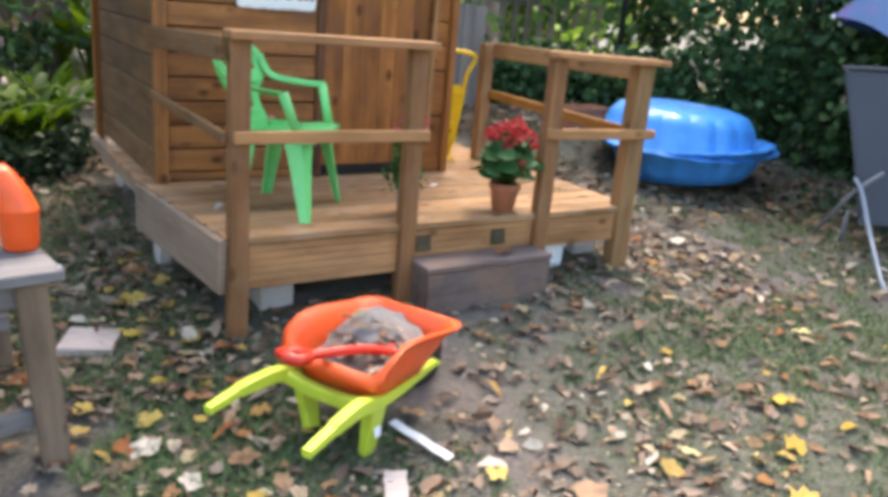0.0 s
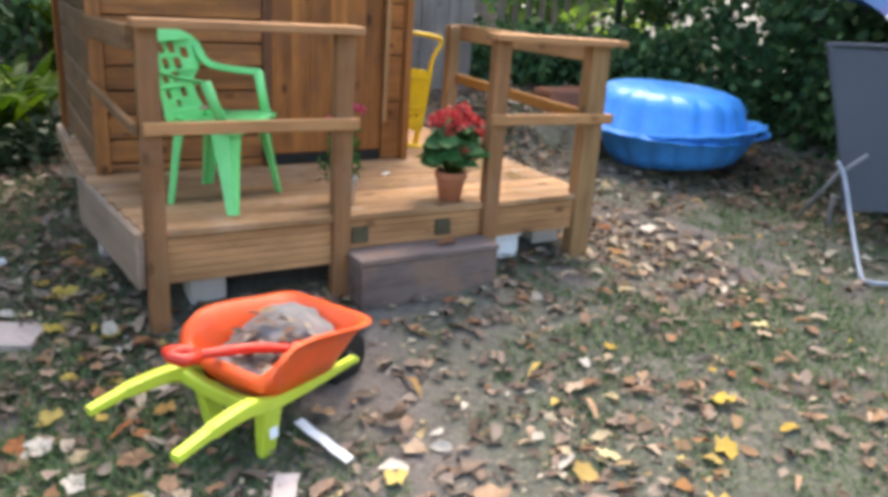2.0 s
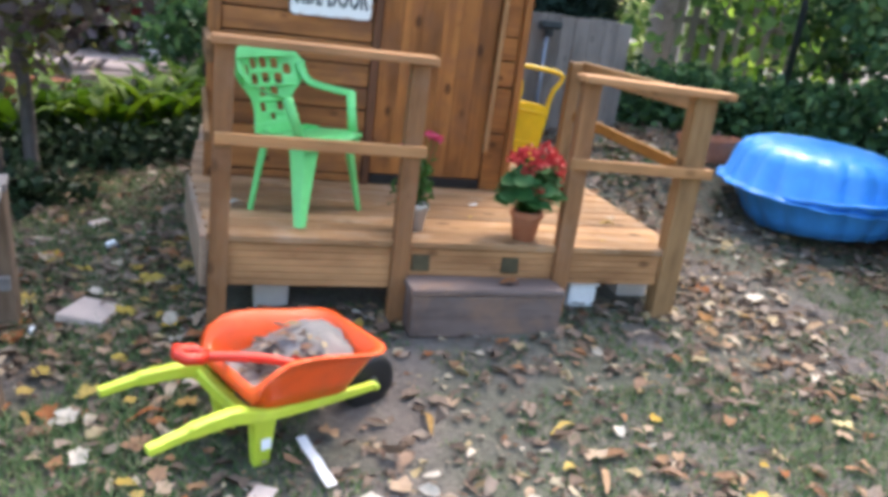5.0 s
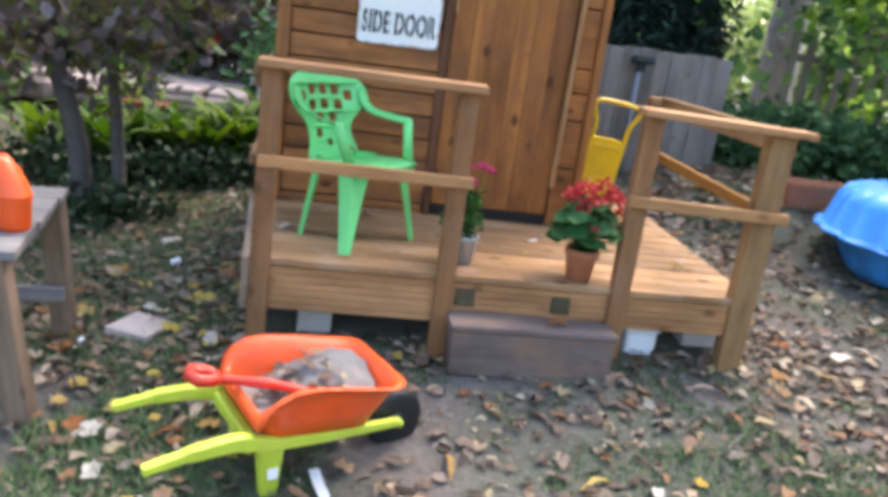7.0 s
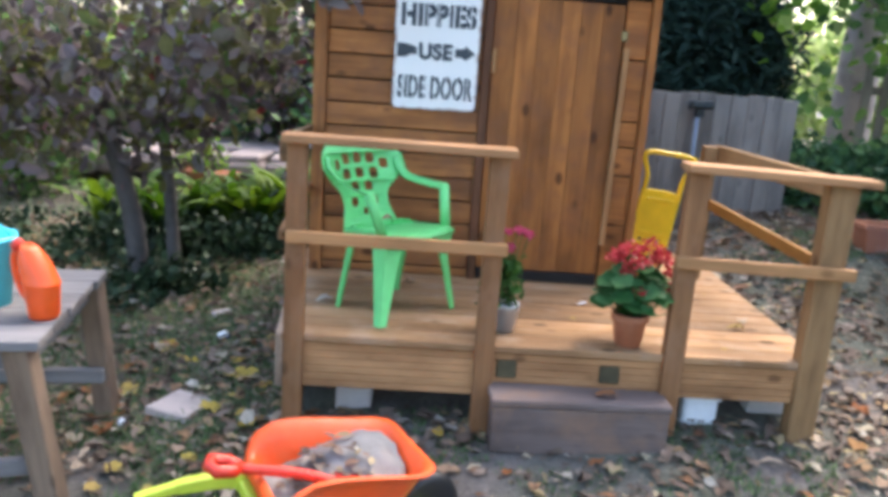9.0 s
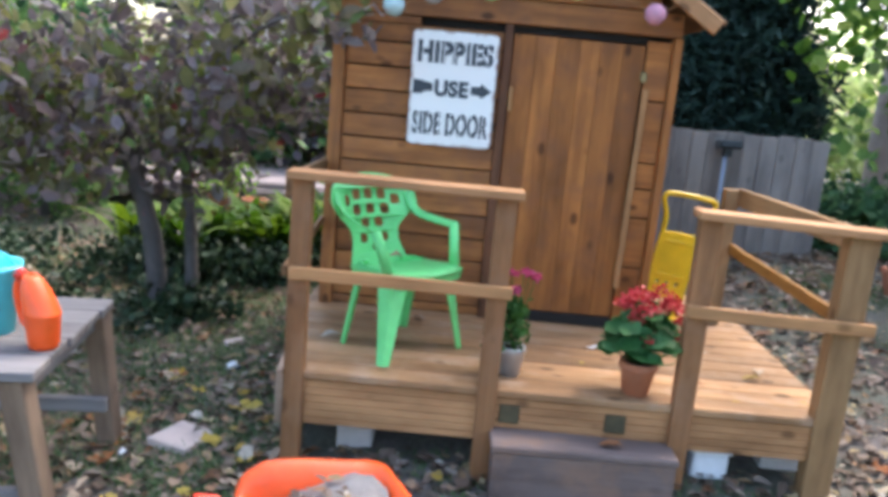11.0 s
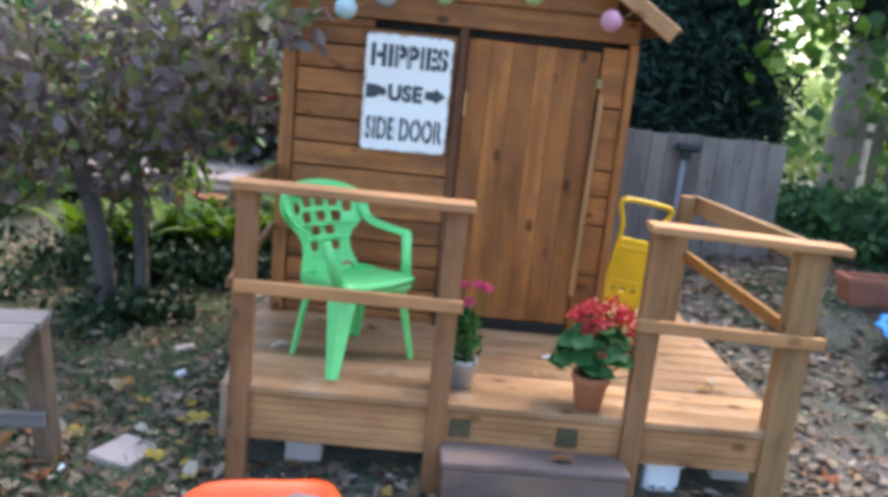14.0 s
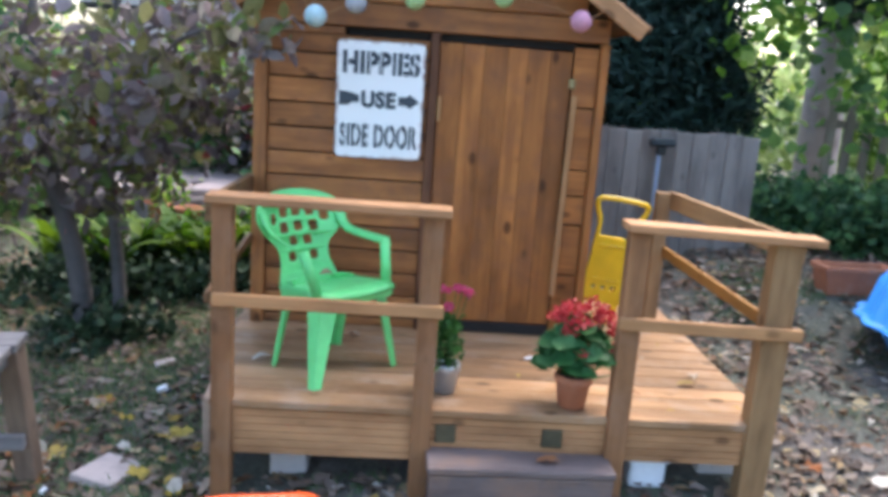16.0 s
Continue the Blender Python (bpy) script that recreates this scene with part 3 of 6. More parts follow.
beam("cladding_board", (HX0 + 0.045, HY0 + T / 2, 1.391), (1.213, HY0 + T / 2, 1.391), T, 0.026, M_HOUSE, house, bevel=0.002)
# near-black backing behind the gaps: their shade is put into its colour
part("inner_lining", box_mesh(HX1 - HX0 - 0.04, 0.012, 1.11, M_GAP_SHADE, 0), house, pose(HMID, HY0 + 0.05, 0.885))
# gable boards
SLOPE = math.tan(radians(33))
EAVE = 1.475
z = 1.405
while z < 1.86:
    half = (HX1 - HX0) / 2 - max(0.0, (z + 0.04 - EAVE)) / SLOPE
    if half > 0.06:
        beam("gable_board", (HMID - half, HY0 + T / 2 - 0.012, z + CH / 2), (HMID + half, HY0 + T / 2 - 0.012, z + CH / 2), T, CH - 0.004, M_HOUSE, house, bevel=0.004)
        beam("gable_board", (HMID - half, HY1, z + CH / 2 + 0.03), (HMID + half, HY1, z + CH / 2 + 0.03), T, CH - 0.003, M_SIDE, house, bevel=0.003)
    z += CH
# corner trims and door frame
beam("corner_trim", (HX0 + 0.02, HY0 - 0.002, DZ), (HX0 + 0.02, HY0 - 0.002, 1.405), 0.048, 0.03, M_HOUSE, house, up=(0, 1, 0))
beam("corner_trim", (HX1 - 0.012, HY0 - 0.004, DZ), (HX1 - 0.012, HY0 - 0.004, 1.405), 0.03, 0.034, M_DOOR, house, up=(0, 1, 0))
beam("door_post", (1.53, HY0, DZ), (1.53, HY0, 1.405), 0.032, 0.03, M_DARK_POST, house, up=(0, 1, 0))
# dark strip below the gable, painted in for a shaded gap
beam("lintel_board", (1.22, HY0 + 0.03, 1.394), (2.03, HY0 + 0.03, 1.394), 0.01, 0.03, M_GAP_SHADE, house)
door = part("door", box_mesh(0.47, 0.012, 1.01, M_GAP_SHADE, 0), house, pose(1.785, HY0 + 0.022, 0.865), "closed plank door")
x = 1.549
for k, w in enumerate((0.082, 0.076, 0.084, 0.07, 0.08, 0.078)):
    beam("door_board", (x + w / 2, HY0 + 0.008, 0.362), (x + w / 2, HY0 + 0.008, 1.376 - 0.001 * k), 0.016, w - 0.0006, M_DOOR, None, up=(1, 0, 0), bevel=0.0012).parent = door
    x += w
for c in door.children:
    c.matrix_parent_inverse = door.matrix_basis.inverted()
handle = beam("door_handle", (1.556, HY0 - 0.012, 1.10), (1.556, HY0 - 0.012, 1.19), 0.014, 0.014, M_STICK, None, up=(0, 1, 0))
handle.parent = door
handle.matrix_parent_inverse = door.matrix_basis.inverted()
hinge = beam("hinge", (2.024, HY0 - 0.006, 1.245), (2.024, HY0 - 0.006, 1.282), 0.022, 0.006, M_BRASS, None, up=(0, 1, 0), label="tarnished metal hinge")
hinge.parent = door
hinge.matrix_parent_inverse = door.matrix_basis.inverted()
# dark strip that paints the shaded gap under the door
beam("threshold", (1.55, HY0 + 0.012, DZ + 0.022), (2.02, HY0 + 0.012, DZ + 0.022), 0.03, 0.04, M_GAP_SHADE, house)
# side and back walls
for sx, nm in ((HX0 + T / 2, "cladding_board"), (HX1 - T / 2 - 0.004, "cladding_board")):
    z = DZ + 0.004
    while z < 1.43:
        h = min(0.112, 1.435 - z) - 0.005
        beam(nm, (sx, HY0 + 0.02, z + h / 2), (sx, HY1, z + h / 2), T, h, M_SIDE, house, bevel=0.004)
        z += 0.112
    # near-black sheet, gap shade put into its colour
    part("inner_lining", box_mesh(0.01, HY1 - HY0 - 0.12, 1.08, M_GAP_SHADE, 0), house, pose(sx + (0.028 if sx < 1.5 else -0.028), (HY0 + HY1) / 2 + 0.02, 0.87))
part("back_wall", box_mesh(HX1 - HX0, 0.03, 1.12, M_SIDE, 0.003), house, pose(HMID, HY1, 0.875))
beam("corner_trim", (HX0 - 0.008, HY1 - 0.01, 0.2), (HX0 - 0.008, HY1 - 0.01, 1.42), 0.03, 0.05, M_DOOR, house, up=(0, 1, 0))
# roof slabs of boards, with bargeboards
RY0, RY1 = 2.90, 4.28
RIDGE = EAVE + 0.625 * SLOPE + 0.02
for s in (-1, 1):
    run = 0.73
    for k in range(8):
        u0 = run * k / 8
        cx, cz = HMID + s * (u0 + run / 16), RIDGE - (u0 + run / 16) * SLOPE + 0.03
        nrm = Vector((s * SLOPE, 0, 1)).normalized()
        beam("roof_board", (cx, RY0 + 0.03, cz), (cx, RY1, cz), run / 8 / math.cos(radians(33)) - 0.002, 0.016, M_SIDE, house, up=nrm)
    top = Vector((HMID, RY0 + 0.012, RIDGE - 0.005))
    low = Vector((HMID + s * 0.70, RY0 + 0.012, RIDGE - 0.005 - 0.70 * SLOPE))
    beam("bargeboard", top, low, 0.02, 0.055, M_FASCIA if s > 0 else M_HOUSE, house, up=Vector((s * SLOPE, 0, 1)))

# leaning batten
stick = thing("batten", pose(0, 0, 0), "thin pale wooden batten leaning by the playhouse door", "batten")
beam("stick", (2.021, HY0 - 0.03, 0.485), (2.034, HY0 - 0.02, 1.222), 0.020, 0.016, M_STICK, stick, up=(0, 1, 0))

# ---- enamel sign ----
SW, SH = 0.305, 0.406
sign = thing("enamel_sign", pose(1.345, HY0 - 0.032, 1.158, 4, 0, 0), "white enamel sign with dark lettering and rusty edges", "sign")


def rounded(w, h, r, n=5):
    pts = []
    for cx, cz, a0 in ((w / 2 - r, h / 2 - r, 0), (-w / 2 + r, h / 2 - r, 90), (-w / 2 + r, -h / 2 + r, 180), (w / 2 - r, -h / 2 + r, 270)):
        pts += [(cx + r * math.cos(radians(a0 + 90 * k / n)), cz + r * math.sin(radians(a0 + 90 * k / n))) for k in range(n + 1)]
    return pts


part("plate", extrude_outline(rounded(SW, SH, 0.018), 0.006, M_SIGN), sign)
# slightly larger dark plate, added to stand for the sign's shadow
part("backing_rim", extrude_outline(rounded(SW + 0.007, SH + 0.006, 0.02), 0.010, M_DARK_POST), sign, pose(0.001, 0.0065, -0.001), "dark plate painted as the shadow round the sign")


def lettering(text, cx, cz, w, h, heavy=0.055):
    c = bpy.data.curves.new("text", "FONT")
    c.body = text
    c.offset = heavy
    c.space_character = 1.08
    ob = new("letters", c)
    bpy.context.view_layer.update()
    me = bpy.data.meshes.new_from_object(ob.evaluated_get(bpy.context.evaluated_depsgraph_get()))
    bpy.data.objects.remove(ob)
    co = np.array([v.co[:] for v in me.vertices])
    lo, hi = co.min(0), co.max(0)
    for v in me.vertices:
        v.co = (cx + ((v.co.x - lo[0]) / (hi[0] - lo[0]) - 0.5) * w, 0, cz + ((v.co.y - lo[1]) / (hi[1] - lo[1]) - 0.5) * h)
    me.materials.clear()
    me.materials.append(M_INK)
    part("lettering", me, sign, pose(0, -0.0015, 0), "dark slate lettering")
    return me


lettering("HIPPIES", 0.002, 0.130, 0.270, 0.080)
lettering("USE", -0.004, 0.004, 0.122, 0.060)
lettering("SIDE DOOR", 0.002, -0.124, 0.276, 0.084, 0.042)
# one arrow that passes behind the middle word: notched tail, then its point
ARROW_TAIL = [(-0.143, 0.025), (-0.112, 0.024), (-0.096, 0.013), (-0.072, 0.013), (-0.072, -0.013), (-0.096, -0.013), (-0.112, -0.024), (-0.143, -0.025), (-0.130, 0.0)]
ARROW_POINT = [(0.066, -0.015), (0.066, 0.015), (0.096, 0.016), (0.104, 0.026), (0.141, 0.0), (0.104, -0.026), (0.096, -0.016)]
for pts in (ARROW_TAIL, ARROW_POINT):
    bm = bmesh.new()
    face = bm.faces.new([bm.verts.new((a, -0.0015, b + 0.004)) for a, b in pts])
    bmesh.ops.triangulate(bm, faces=[face])
    me = bpy.data.meshes.new("arrow")
    bm.to_mesh(me)
    bm.free()
    me.materials.append(M_INK)
    part("arrow", me, sign)
# white stencil bridges across the letters
for cz, w in ((0.130, 0.270), (-0.124, 0.276)):
    for k in range(7):
        bx = -w / 2 + w * (k + 0.5) / 7
        part("stencil_bridge", box_mesh(0.0035, 0.0006, 0.086, M_SIGN, 0), sign, pose(bx, -0.0024, cz))

# ---- string of balls under the gable ----
garland = thing("ball_garland", pose(0, 0, 0), "string of small pastel balls hung under the playhouse gable", "garland")
knots_at = [(1.075, 2.905, 1.50), (1.127, 2.903, 1.425), (1.256, 2.93, 1.478), (1.45, 2.94, 1.502), (1.745, 2.94, 1.53), (1.93, 2.93, 1.505), (2.005, 2.903, 1.468), (2.1, 2.91, 1.52)]
part("string", tube_mesh([(smooth_path(knots_at, 5), 0.0015)], M_STICK, 5), garland)
for (bx, by, bz), mt, r in ((knots_at[1], M_BALL_BLUE, 0.037), (knots_at[2], M_BALL_GREY, 0.036), (knots_at[3], M_BALL_GREEN, 0.034), (knots_at[4], M_BALL_GREEN, 0.034), (knots_at[6], M_BALL_PINK, 0.036)):
    part("ball", ball_mesh(r, mt), garland, pose(bx, by, bz))

# ---- step ----
step = thing("step", pose(1.835, 2.28, ground_z(1.83, 2.25) - 0.012, 0, 0, 1.5), "weathered grey wooden box step in front of the deck", "step")
part("front_board", box_mesh(0.53, 0.022, 0.145, M_STEP, 0.006, 2), step, pose(0, -0.055, 0.0725))
part("top_board", box_mesh(0.54, 0.135, 0.024, M_STEP, 0.006, 2), step, pose(0, 0.0, 0.158))
for s in (-1, 1):
    part("end_board", box_mesh(0.024, 0.11, 0.145, M_STEP, 0.006, 2), step, pose(s * 0.25, 0.012, 0.0725))

# ---- green child's chair ----
chair = thing("child_chair", pose(1.255, 2.65, DZ, 0, 0, -45), "bright green plastic child's armchair with perforated back", "chair")
# local x: forward, y: left side, z: up
SEAT = 0.285


def slab_mesh(corners_top, thick, mat):
    """Curved sheet from a grid of points, given thickness downwards."""
    g = np.asarray(corners_top, float)
    nu, nv = g.shape[:2]
    V = list(g.reshape(-1, 3)) + list((g - np.array([0, 0, thick])).reshape(-1, 3))
    F, o = [], nu * nv
    for i in range(nu - 1):
        for j in range(nv - 1):
            a = i * nv + j
            F.append((a, a + nv, a + nv + 1, a + 1))
            F.append((o + a, o + a + 1, o + a + nv + 1, o + a + nv))
    rim = [i * nv for i in range(nu)] + [(nu - 1) * nv + j for j in range(1, nv)] + [i * nv + nv - 1 for i in reversed(range(nu - 1))] + [j for j in reversed(range(1, nv - 1))]
    for a, b in zip(rim, rim[1:] + rim[:1]):
        F.append((b, a, a + o, b + o))
    return mesh_from("slab", V, F, mat, True)


def slab(corners_top, thick, mat, name, parent, label=""):
    return part(name, slab_mesh(corners_top, thick, mat), parent, None, label)


seat_grid = [[(u, v * (0.128 + 0.014 * (u + 0.13) / 0.25), SEAT - 0.006 - 0.030 * (0.12 - u) / 0.25 + 0.012 * abs(v) ** 2 - 0.02 * max(0, (u - 0.06) / 0.06) ** 2 * 0.6) for v in np.linspace(-1, 1, 9)] for u in np.linspace(-0.13, 0.12, 9)]
slab(seat_grid, 0.016, M_GREEN, "seat", chair)
for s in (-1, 1):
    part("apron", box_mesh(0.235, 0.008, 0.034, M_GREEN, 0.003), chair, pose(-0.002, s * 0.132, SEAT - 0.036, 0, -6, s * 2.5))
part("apron", box_mesh(0.008, 0.265, 0.034, M_GREEN, 0.003), chair, pose(0.114, 0, SEAT - 0.03))


def chair_leg(x0, y0, x1, y1, w0, w1, angle):
    """V-section leg, wide at the seat and narrow at the floor."""
    V, F = [], []
    for t in np.linspace(0, 1, 6):
        w = w0 + (w1 - w0) * t ** 0.7
        px, py, pz = x0 + (x1 - x0) * t, y0 + (y1 - y0) * t, (SEAT - 0.012) * (1 - t) + 0.001
        ca, sa = math.cos(angle), math.sin(angle)
        for a, b in ((-w, 0.55 * w), (0, 0), (w, 0.55 * w), (w * 0.8, 0.55 * w + 0.006), (0, 0.008), (-w * 0.8, 0.55 * w + 0.006)):
            V.append((px + (-b) * ca - a * sa, py + (-b) * sa + a * ca, pz))
    for i in range(5):
        for k in range(6):
            k2 = (k + 1) % 6
            F.append((i * 6 + k, i * 6 + k2, (i + 1) * 6 + k2, (i + 1) * 6 + k))
    F += [(5, 4, 1, 0), (4, 3, 2, 1), (30, 31, 34, 35), (31, 32, 33, 34)]
    return mesh_from("leg", V, F, M_GREEN)


for x0, y0, x1, y1, ang in ((0.088, 0.126, 0.130, 0.160, 45), (0.088, -0.126, 0.142, -0.190, -45), (-0.105, 0.115, -0.150, 0.132, 135), (-0.105, -0.115, -0.114, -0.164, -135)):
    part("leg", chair_leg(x0, y0, x1, y1, 0.056 if x0 > 0 else 0.040, 0.020, radians(ang)), chair)

# backrest: rounded plate with rows of rectangular holes, narrow waist
half = [(v.x, v.y) for v in smooth_path([(0.108, -0.036, 0), (0.101, 0.0, 0), (0.086, 0.05, 0), (0.092, 0.10, 0), (0.134, 0.15, 0), (0.156, 0.20, 0), (0.136, 0.25, 0), (0.074, 0.278, 0), (0, 0.286, 0)], 4)]
outline = half + [(-a, b) for a, b in half[-2::-1]]
holes = []
HOLE_ROWS = (((0.193, 0.212, 0.214, 0.212, 0.193), (-0.091, -0.046, 0.0, 0.046, 0.091), 0.0158, 0.0185),
             ((0.160, 0.163, 0.160), (-0.052, 0.0, 0.052), 0.0163, 0.0185),
             ((0.116, 0.116), (-0.025, 0.025), 0.0158, 0.0170),
             ((0.064, 0.064), (-0.038, 0.038), 0.0140, 0.0160),
             ((0.030,), (0.0,), 0.0100, 0.0120))
for zs, xs, hw, hh in HOLE_ROWS:
    for xc, zc in zip(xs, zs):
        holes.append([(xc + dx * hw, zc + dz * hh) for dx, dz in ((-1, -0.6), (-0.6, -1), (0.6, -1), (1, -0.6), (1, 0.6), (0.6, 1), (-0.6, 1), (-1, 0.6))])


def back_bend(x, y, z):
    """Local x across becomes chair y; leans back and wraps forward at the sides."""
    return (-0.147 - z * 0.34 + 1.5 * x * x + (y - 0.004), x * 1.14 - 0.008, SEAT - 0.012 + z * 0.955)


part("backrest", extrude_outline(outline, 0.005, M_GREEN, holes, bend=back_bend), chair)
for s, fx, fy, fz in ((-1, 0.005, 0.018, -0.002), (1, 0.004, 0.006, 0.005)):
    # flat arm, twisted so that its outer edge stands higher than the inner one
    path = smooth_path([(-0.186, s * 0.150, SEAT + 0.195), (-0.168, s * 0.152, SEAT + 0.158), (-0.132, s * 0.151, SEAT + 0.132), (-0.05 + 0.5 * fx, s * (0.155 + 0.5 * fy), SEAT + 0.120 + 0.5 * fz), (0.042 + fx, s * (0.155 + fy), SEAT + 0.116 + fz)], 4)
    V, F = [], []
    for i, q in enumerate(path):
        g_ = 0.020 if i < 5 else 0.0135
        for e_, h_ in ((-1, -0.55), (1, 0.65), (0.92, 0.92), (-1, -0.12)):
            V.append((q.x, q.y + s * e_ * g_, q.z + h_ * 0.0135))
    for i in range(len(path) - 1):
        for k in range(4):
            quad = (4 * i + k, 4 * i + (k + 1) % 4, 4 * i + 4 + (k + 1) % 4, 4 * i + 4 + k)
            F.append(quad if s > 0 else quad[::-1])
    e0 = 4 * (len(path) - 1)
    F += [(0, 3, 2, 1), (e0, e0 + 1, e0 + 2, e0 + 3)] if s > 0 else [(0, 1, 2, 3), (e0 + 3, e0 + 2, e0 + 1, e0)]
    part("armrest", mesh_from("armrest", V, F, M_GREEN, True), chair)
    part("arm_support", tube_mesh([([(0.038 + fx, s * (0.155 + fy), SEAT + 0.122 + fz), (0.058 + 0.5 * fx, s * (0.149 + 0.5 * fy), SEAT + 0.06), (0.084, s * 0.138, SEAT - 0.02)], [0.017, 0.016, 0.018])], M_GREEN, 8, 0.55), chair)

# ---- potted geranium ----
def pot_profile(r0, r1, h, lip):
    return [(0.001, 0.012), (r0 - 0.006, 0.012), (r1 - 0.008, h - 0.004), (r1 + 0.002, h), (r1 + lip, h - 0.002), (r1 + lip, h - 0.022), (r1 - 0.001, h - 0.026), (r0, 0.002), (r0 - 0.004, 0.0), (0.001, 0.0)]


def lobed_leaf(mat, r=0.024):
    V, F = [(0, 0, -0.004)], []
    n = 14
    for k in range(n):
        a = 2 * math.pi * k / n
        q = r * (1 + 0.10 * math.cos(5 * a)) * (0.82 if abs(a - math.pi) < 0.3 else 1)
        V.append((q * math.cos(a), q * math.sin(a), 0.006 * math.cos(2 * a) + 0.004))
    F = [(0, k + 1, (k + 1) % n + 1) for k in range(n)]
    return mesh_from("leaf", V, F, mat, True)


def umbel(rng, r, mat, count=60):
    d = rng.normal(size=(count, 3))
    d[:, 2] = np.abs(d[:, 2]) * 0.9 - 0.15
    d /= np.linalg.norm(d, axis=1)[:, None]
    return leaf_cloud(d * r * rng.uniform(0.65, 1.0, (count, 1)), rng.uniform(0.009, 0.016, count), mat, "petals", 0.9, 0.8, rng, -0.2)


rng = np.random.default_rng(5)
ger = thing("potted_geranium", pose(1.995, 2.405, DZ) @ Matrix.Diagonal((1.12, 1.12, 1.06, 1)), "red geranium in a small terracotta pot on the deck", "plant")
part("pot", lathe_mesh(pot_profile(0.036, 0.047, 0.10, 0.005), M_TERRA), ger)
part("soil", lathe_mesh([(0.001, 0.090), (0.025, 0.092), (0.044, 0.088)], M_SOIL), ger)
leaf_a, leaf_b = lobed_leaf(M_GERANIUM, 0.030), lobed_leaf(M_GERANIUM, 0.022)
stems = []
for k in range(64):
    a, t = k * 2.4, (k + 0.5) / 64
    rr, zz = 0.037 + 0.074 * math.sqrt(t) * rng.uniform(0.5, 1.1), 0.142 + 0.088 * (1 - t) ** 0.8 + rng.uniform(-0.02, 0.02)
    if rr > 0.07:
        zz -= 0.012
    p = Vector((rr * math.cos(a), rr * math.sin(a), zz))
    part("leaf", leaf_a if k % 3 else leaf_b, ger, pose(*p, rng.uniform(-25, 25), rng.uniform(15, 55), math.degrees(a)))
    stems.append(([(0.012 * math.cos(a), 0.012 * math.sin(a), 0.088), (p.x * 0.6, p.y * 0.6, p.z - 0.02), tuple(p)], 0.0018))
heads = [(-0.024, 0.0, 0.280, 0.033), (0.032, 0.01, 0.284, 0.035), (0.0, -0.034, 0.252, 0.028), (-0.056, 0.01, 0.250, 0.028), (0.062, -0.012, 0.256, 0.029), (0.100, 0.0, 0.215, 0.024), (0.108, -0.01, 0.180, 0.020), (-0.005, -0.072, 0.180, 0.014), (0.075, 0.03, 0.262, 0.026), (-0.034, 0.045, 0.262, 0.027), (-0.03, -0.03, 0.225, 0.020)]
for hx, hy, hz, hr in heads:
    part("flower_head", umbel(rng, hr, M_PETAL, int(40 + hr * 1600)), ger, pose(hx, hy, hz))
    stems.append(([(0.01, 0, 0.088), (hx * 0.5, hy * 0.5, hz * 0.65), (hx, hy, hz)], 0.0022))
for path_, r_ in stems:
    part("stem", tube_mesh([(path_, r_)], M_HERB, 5), ger)

# ---- pink plant in a zinc pail ----
pail = thing("potted_plant", pose(1.614, 2.465, DZ), "leafy pink-flowered plant in a zinc pot on the deck", "plant")
part("pot", lathe_mesh(pot_profile(0.030, 0.041, 0.096, 0.003), M_ZINC), pail)
part("soil", lathe_mesh([(0.001, 0.086), (0.022, 0.088), (0.037, 0.084)], M_SOIL), pail)
N = 320
lz = rng.uniform(0.094, 0.245, N)
la = rng.uniform(0, 2 * math.pi, N)
lr = rng.uniform(0, 0.074, N) * (1.12 - (lz - 0.094) * 3.6)
part("foliage", leaf_cloud(np.stack([lr * np.cos(la) - 0.016, lr * np.sin(la), lz], 1), rng.uniform(0.022, 0.04, N), M_HERB, "foliage", 0.4, 0.6, rng, -0.6), pail)
fst = []
for hx, hy, hz in ((0.014, 0.0, 0.325), (-0.022, 0.0, 0.318), (0.05, 0.0, 0.312), (0.032, 0.01, 0.322), (-0.055, 0.0, 0.285), (-0.005, -0.02, 0.272)):
    part("flower_head", umbel(rng, 0.015, M_PINK, 34), pail, pose(hx, hy, hz))
    fst.append(([(0, 0, 0.08), (hx * 0.4, hy * 0.4, hz * 0.6), (hx, hy, hz)], 0.0016))
for path_, r_ in fst:
    part("stem", tube_mesh([(path_, r_)], M_HERB, 5), pail)

# ---- wheelbarrow ----
BZ = ground_z(1.05, 1.73)
bar = thing("toy_wheelbarrow", pose(1.042, 1.745, BZ, 0, 0, 27), "orange and lime green plastic toy wheelbarrow full of sand", "wheelbarrow")
# local x: towards the wheel


def tub_section(u, f):
    """Half width and height of the tub wall: u along, f from floor (0) to rim (1)."""
    t = min(1.0, max(0.0, (u + 0.048) / 0.095))
    return 0.207 + 0.094 * math.sqrt(1 - (1 - t) ** 2) - 0.034 * sstep(0.05, 0.33, u)


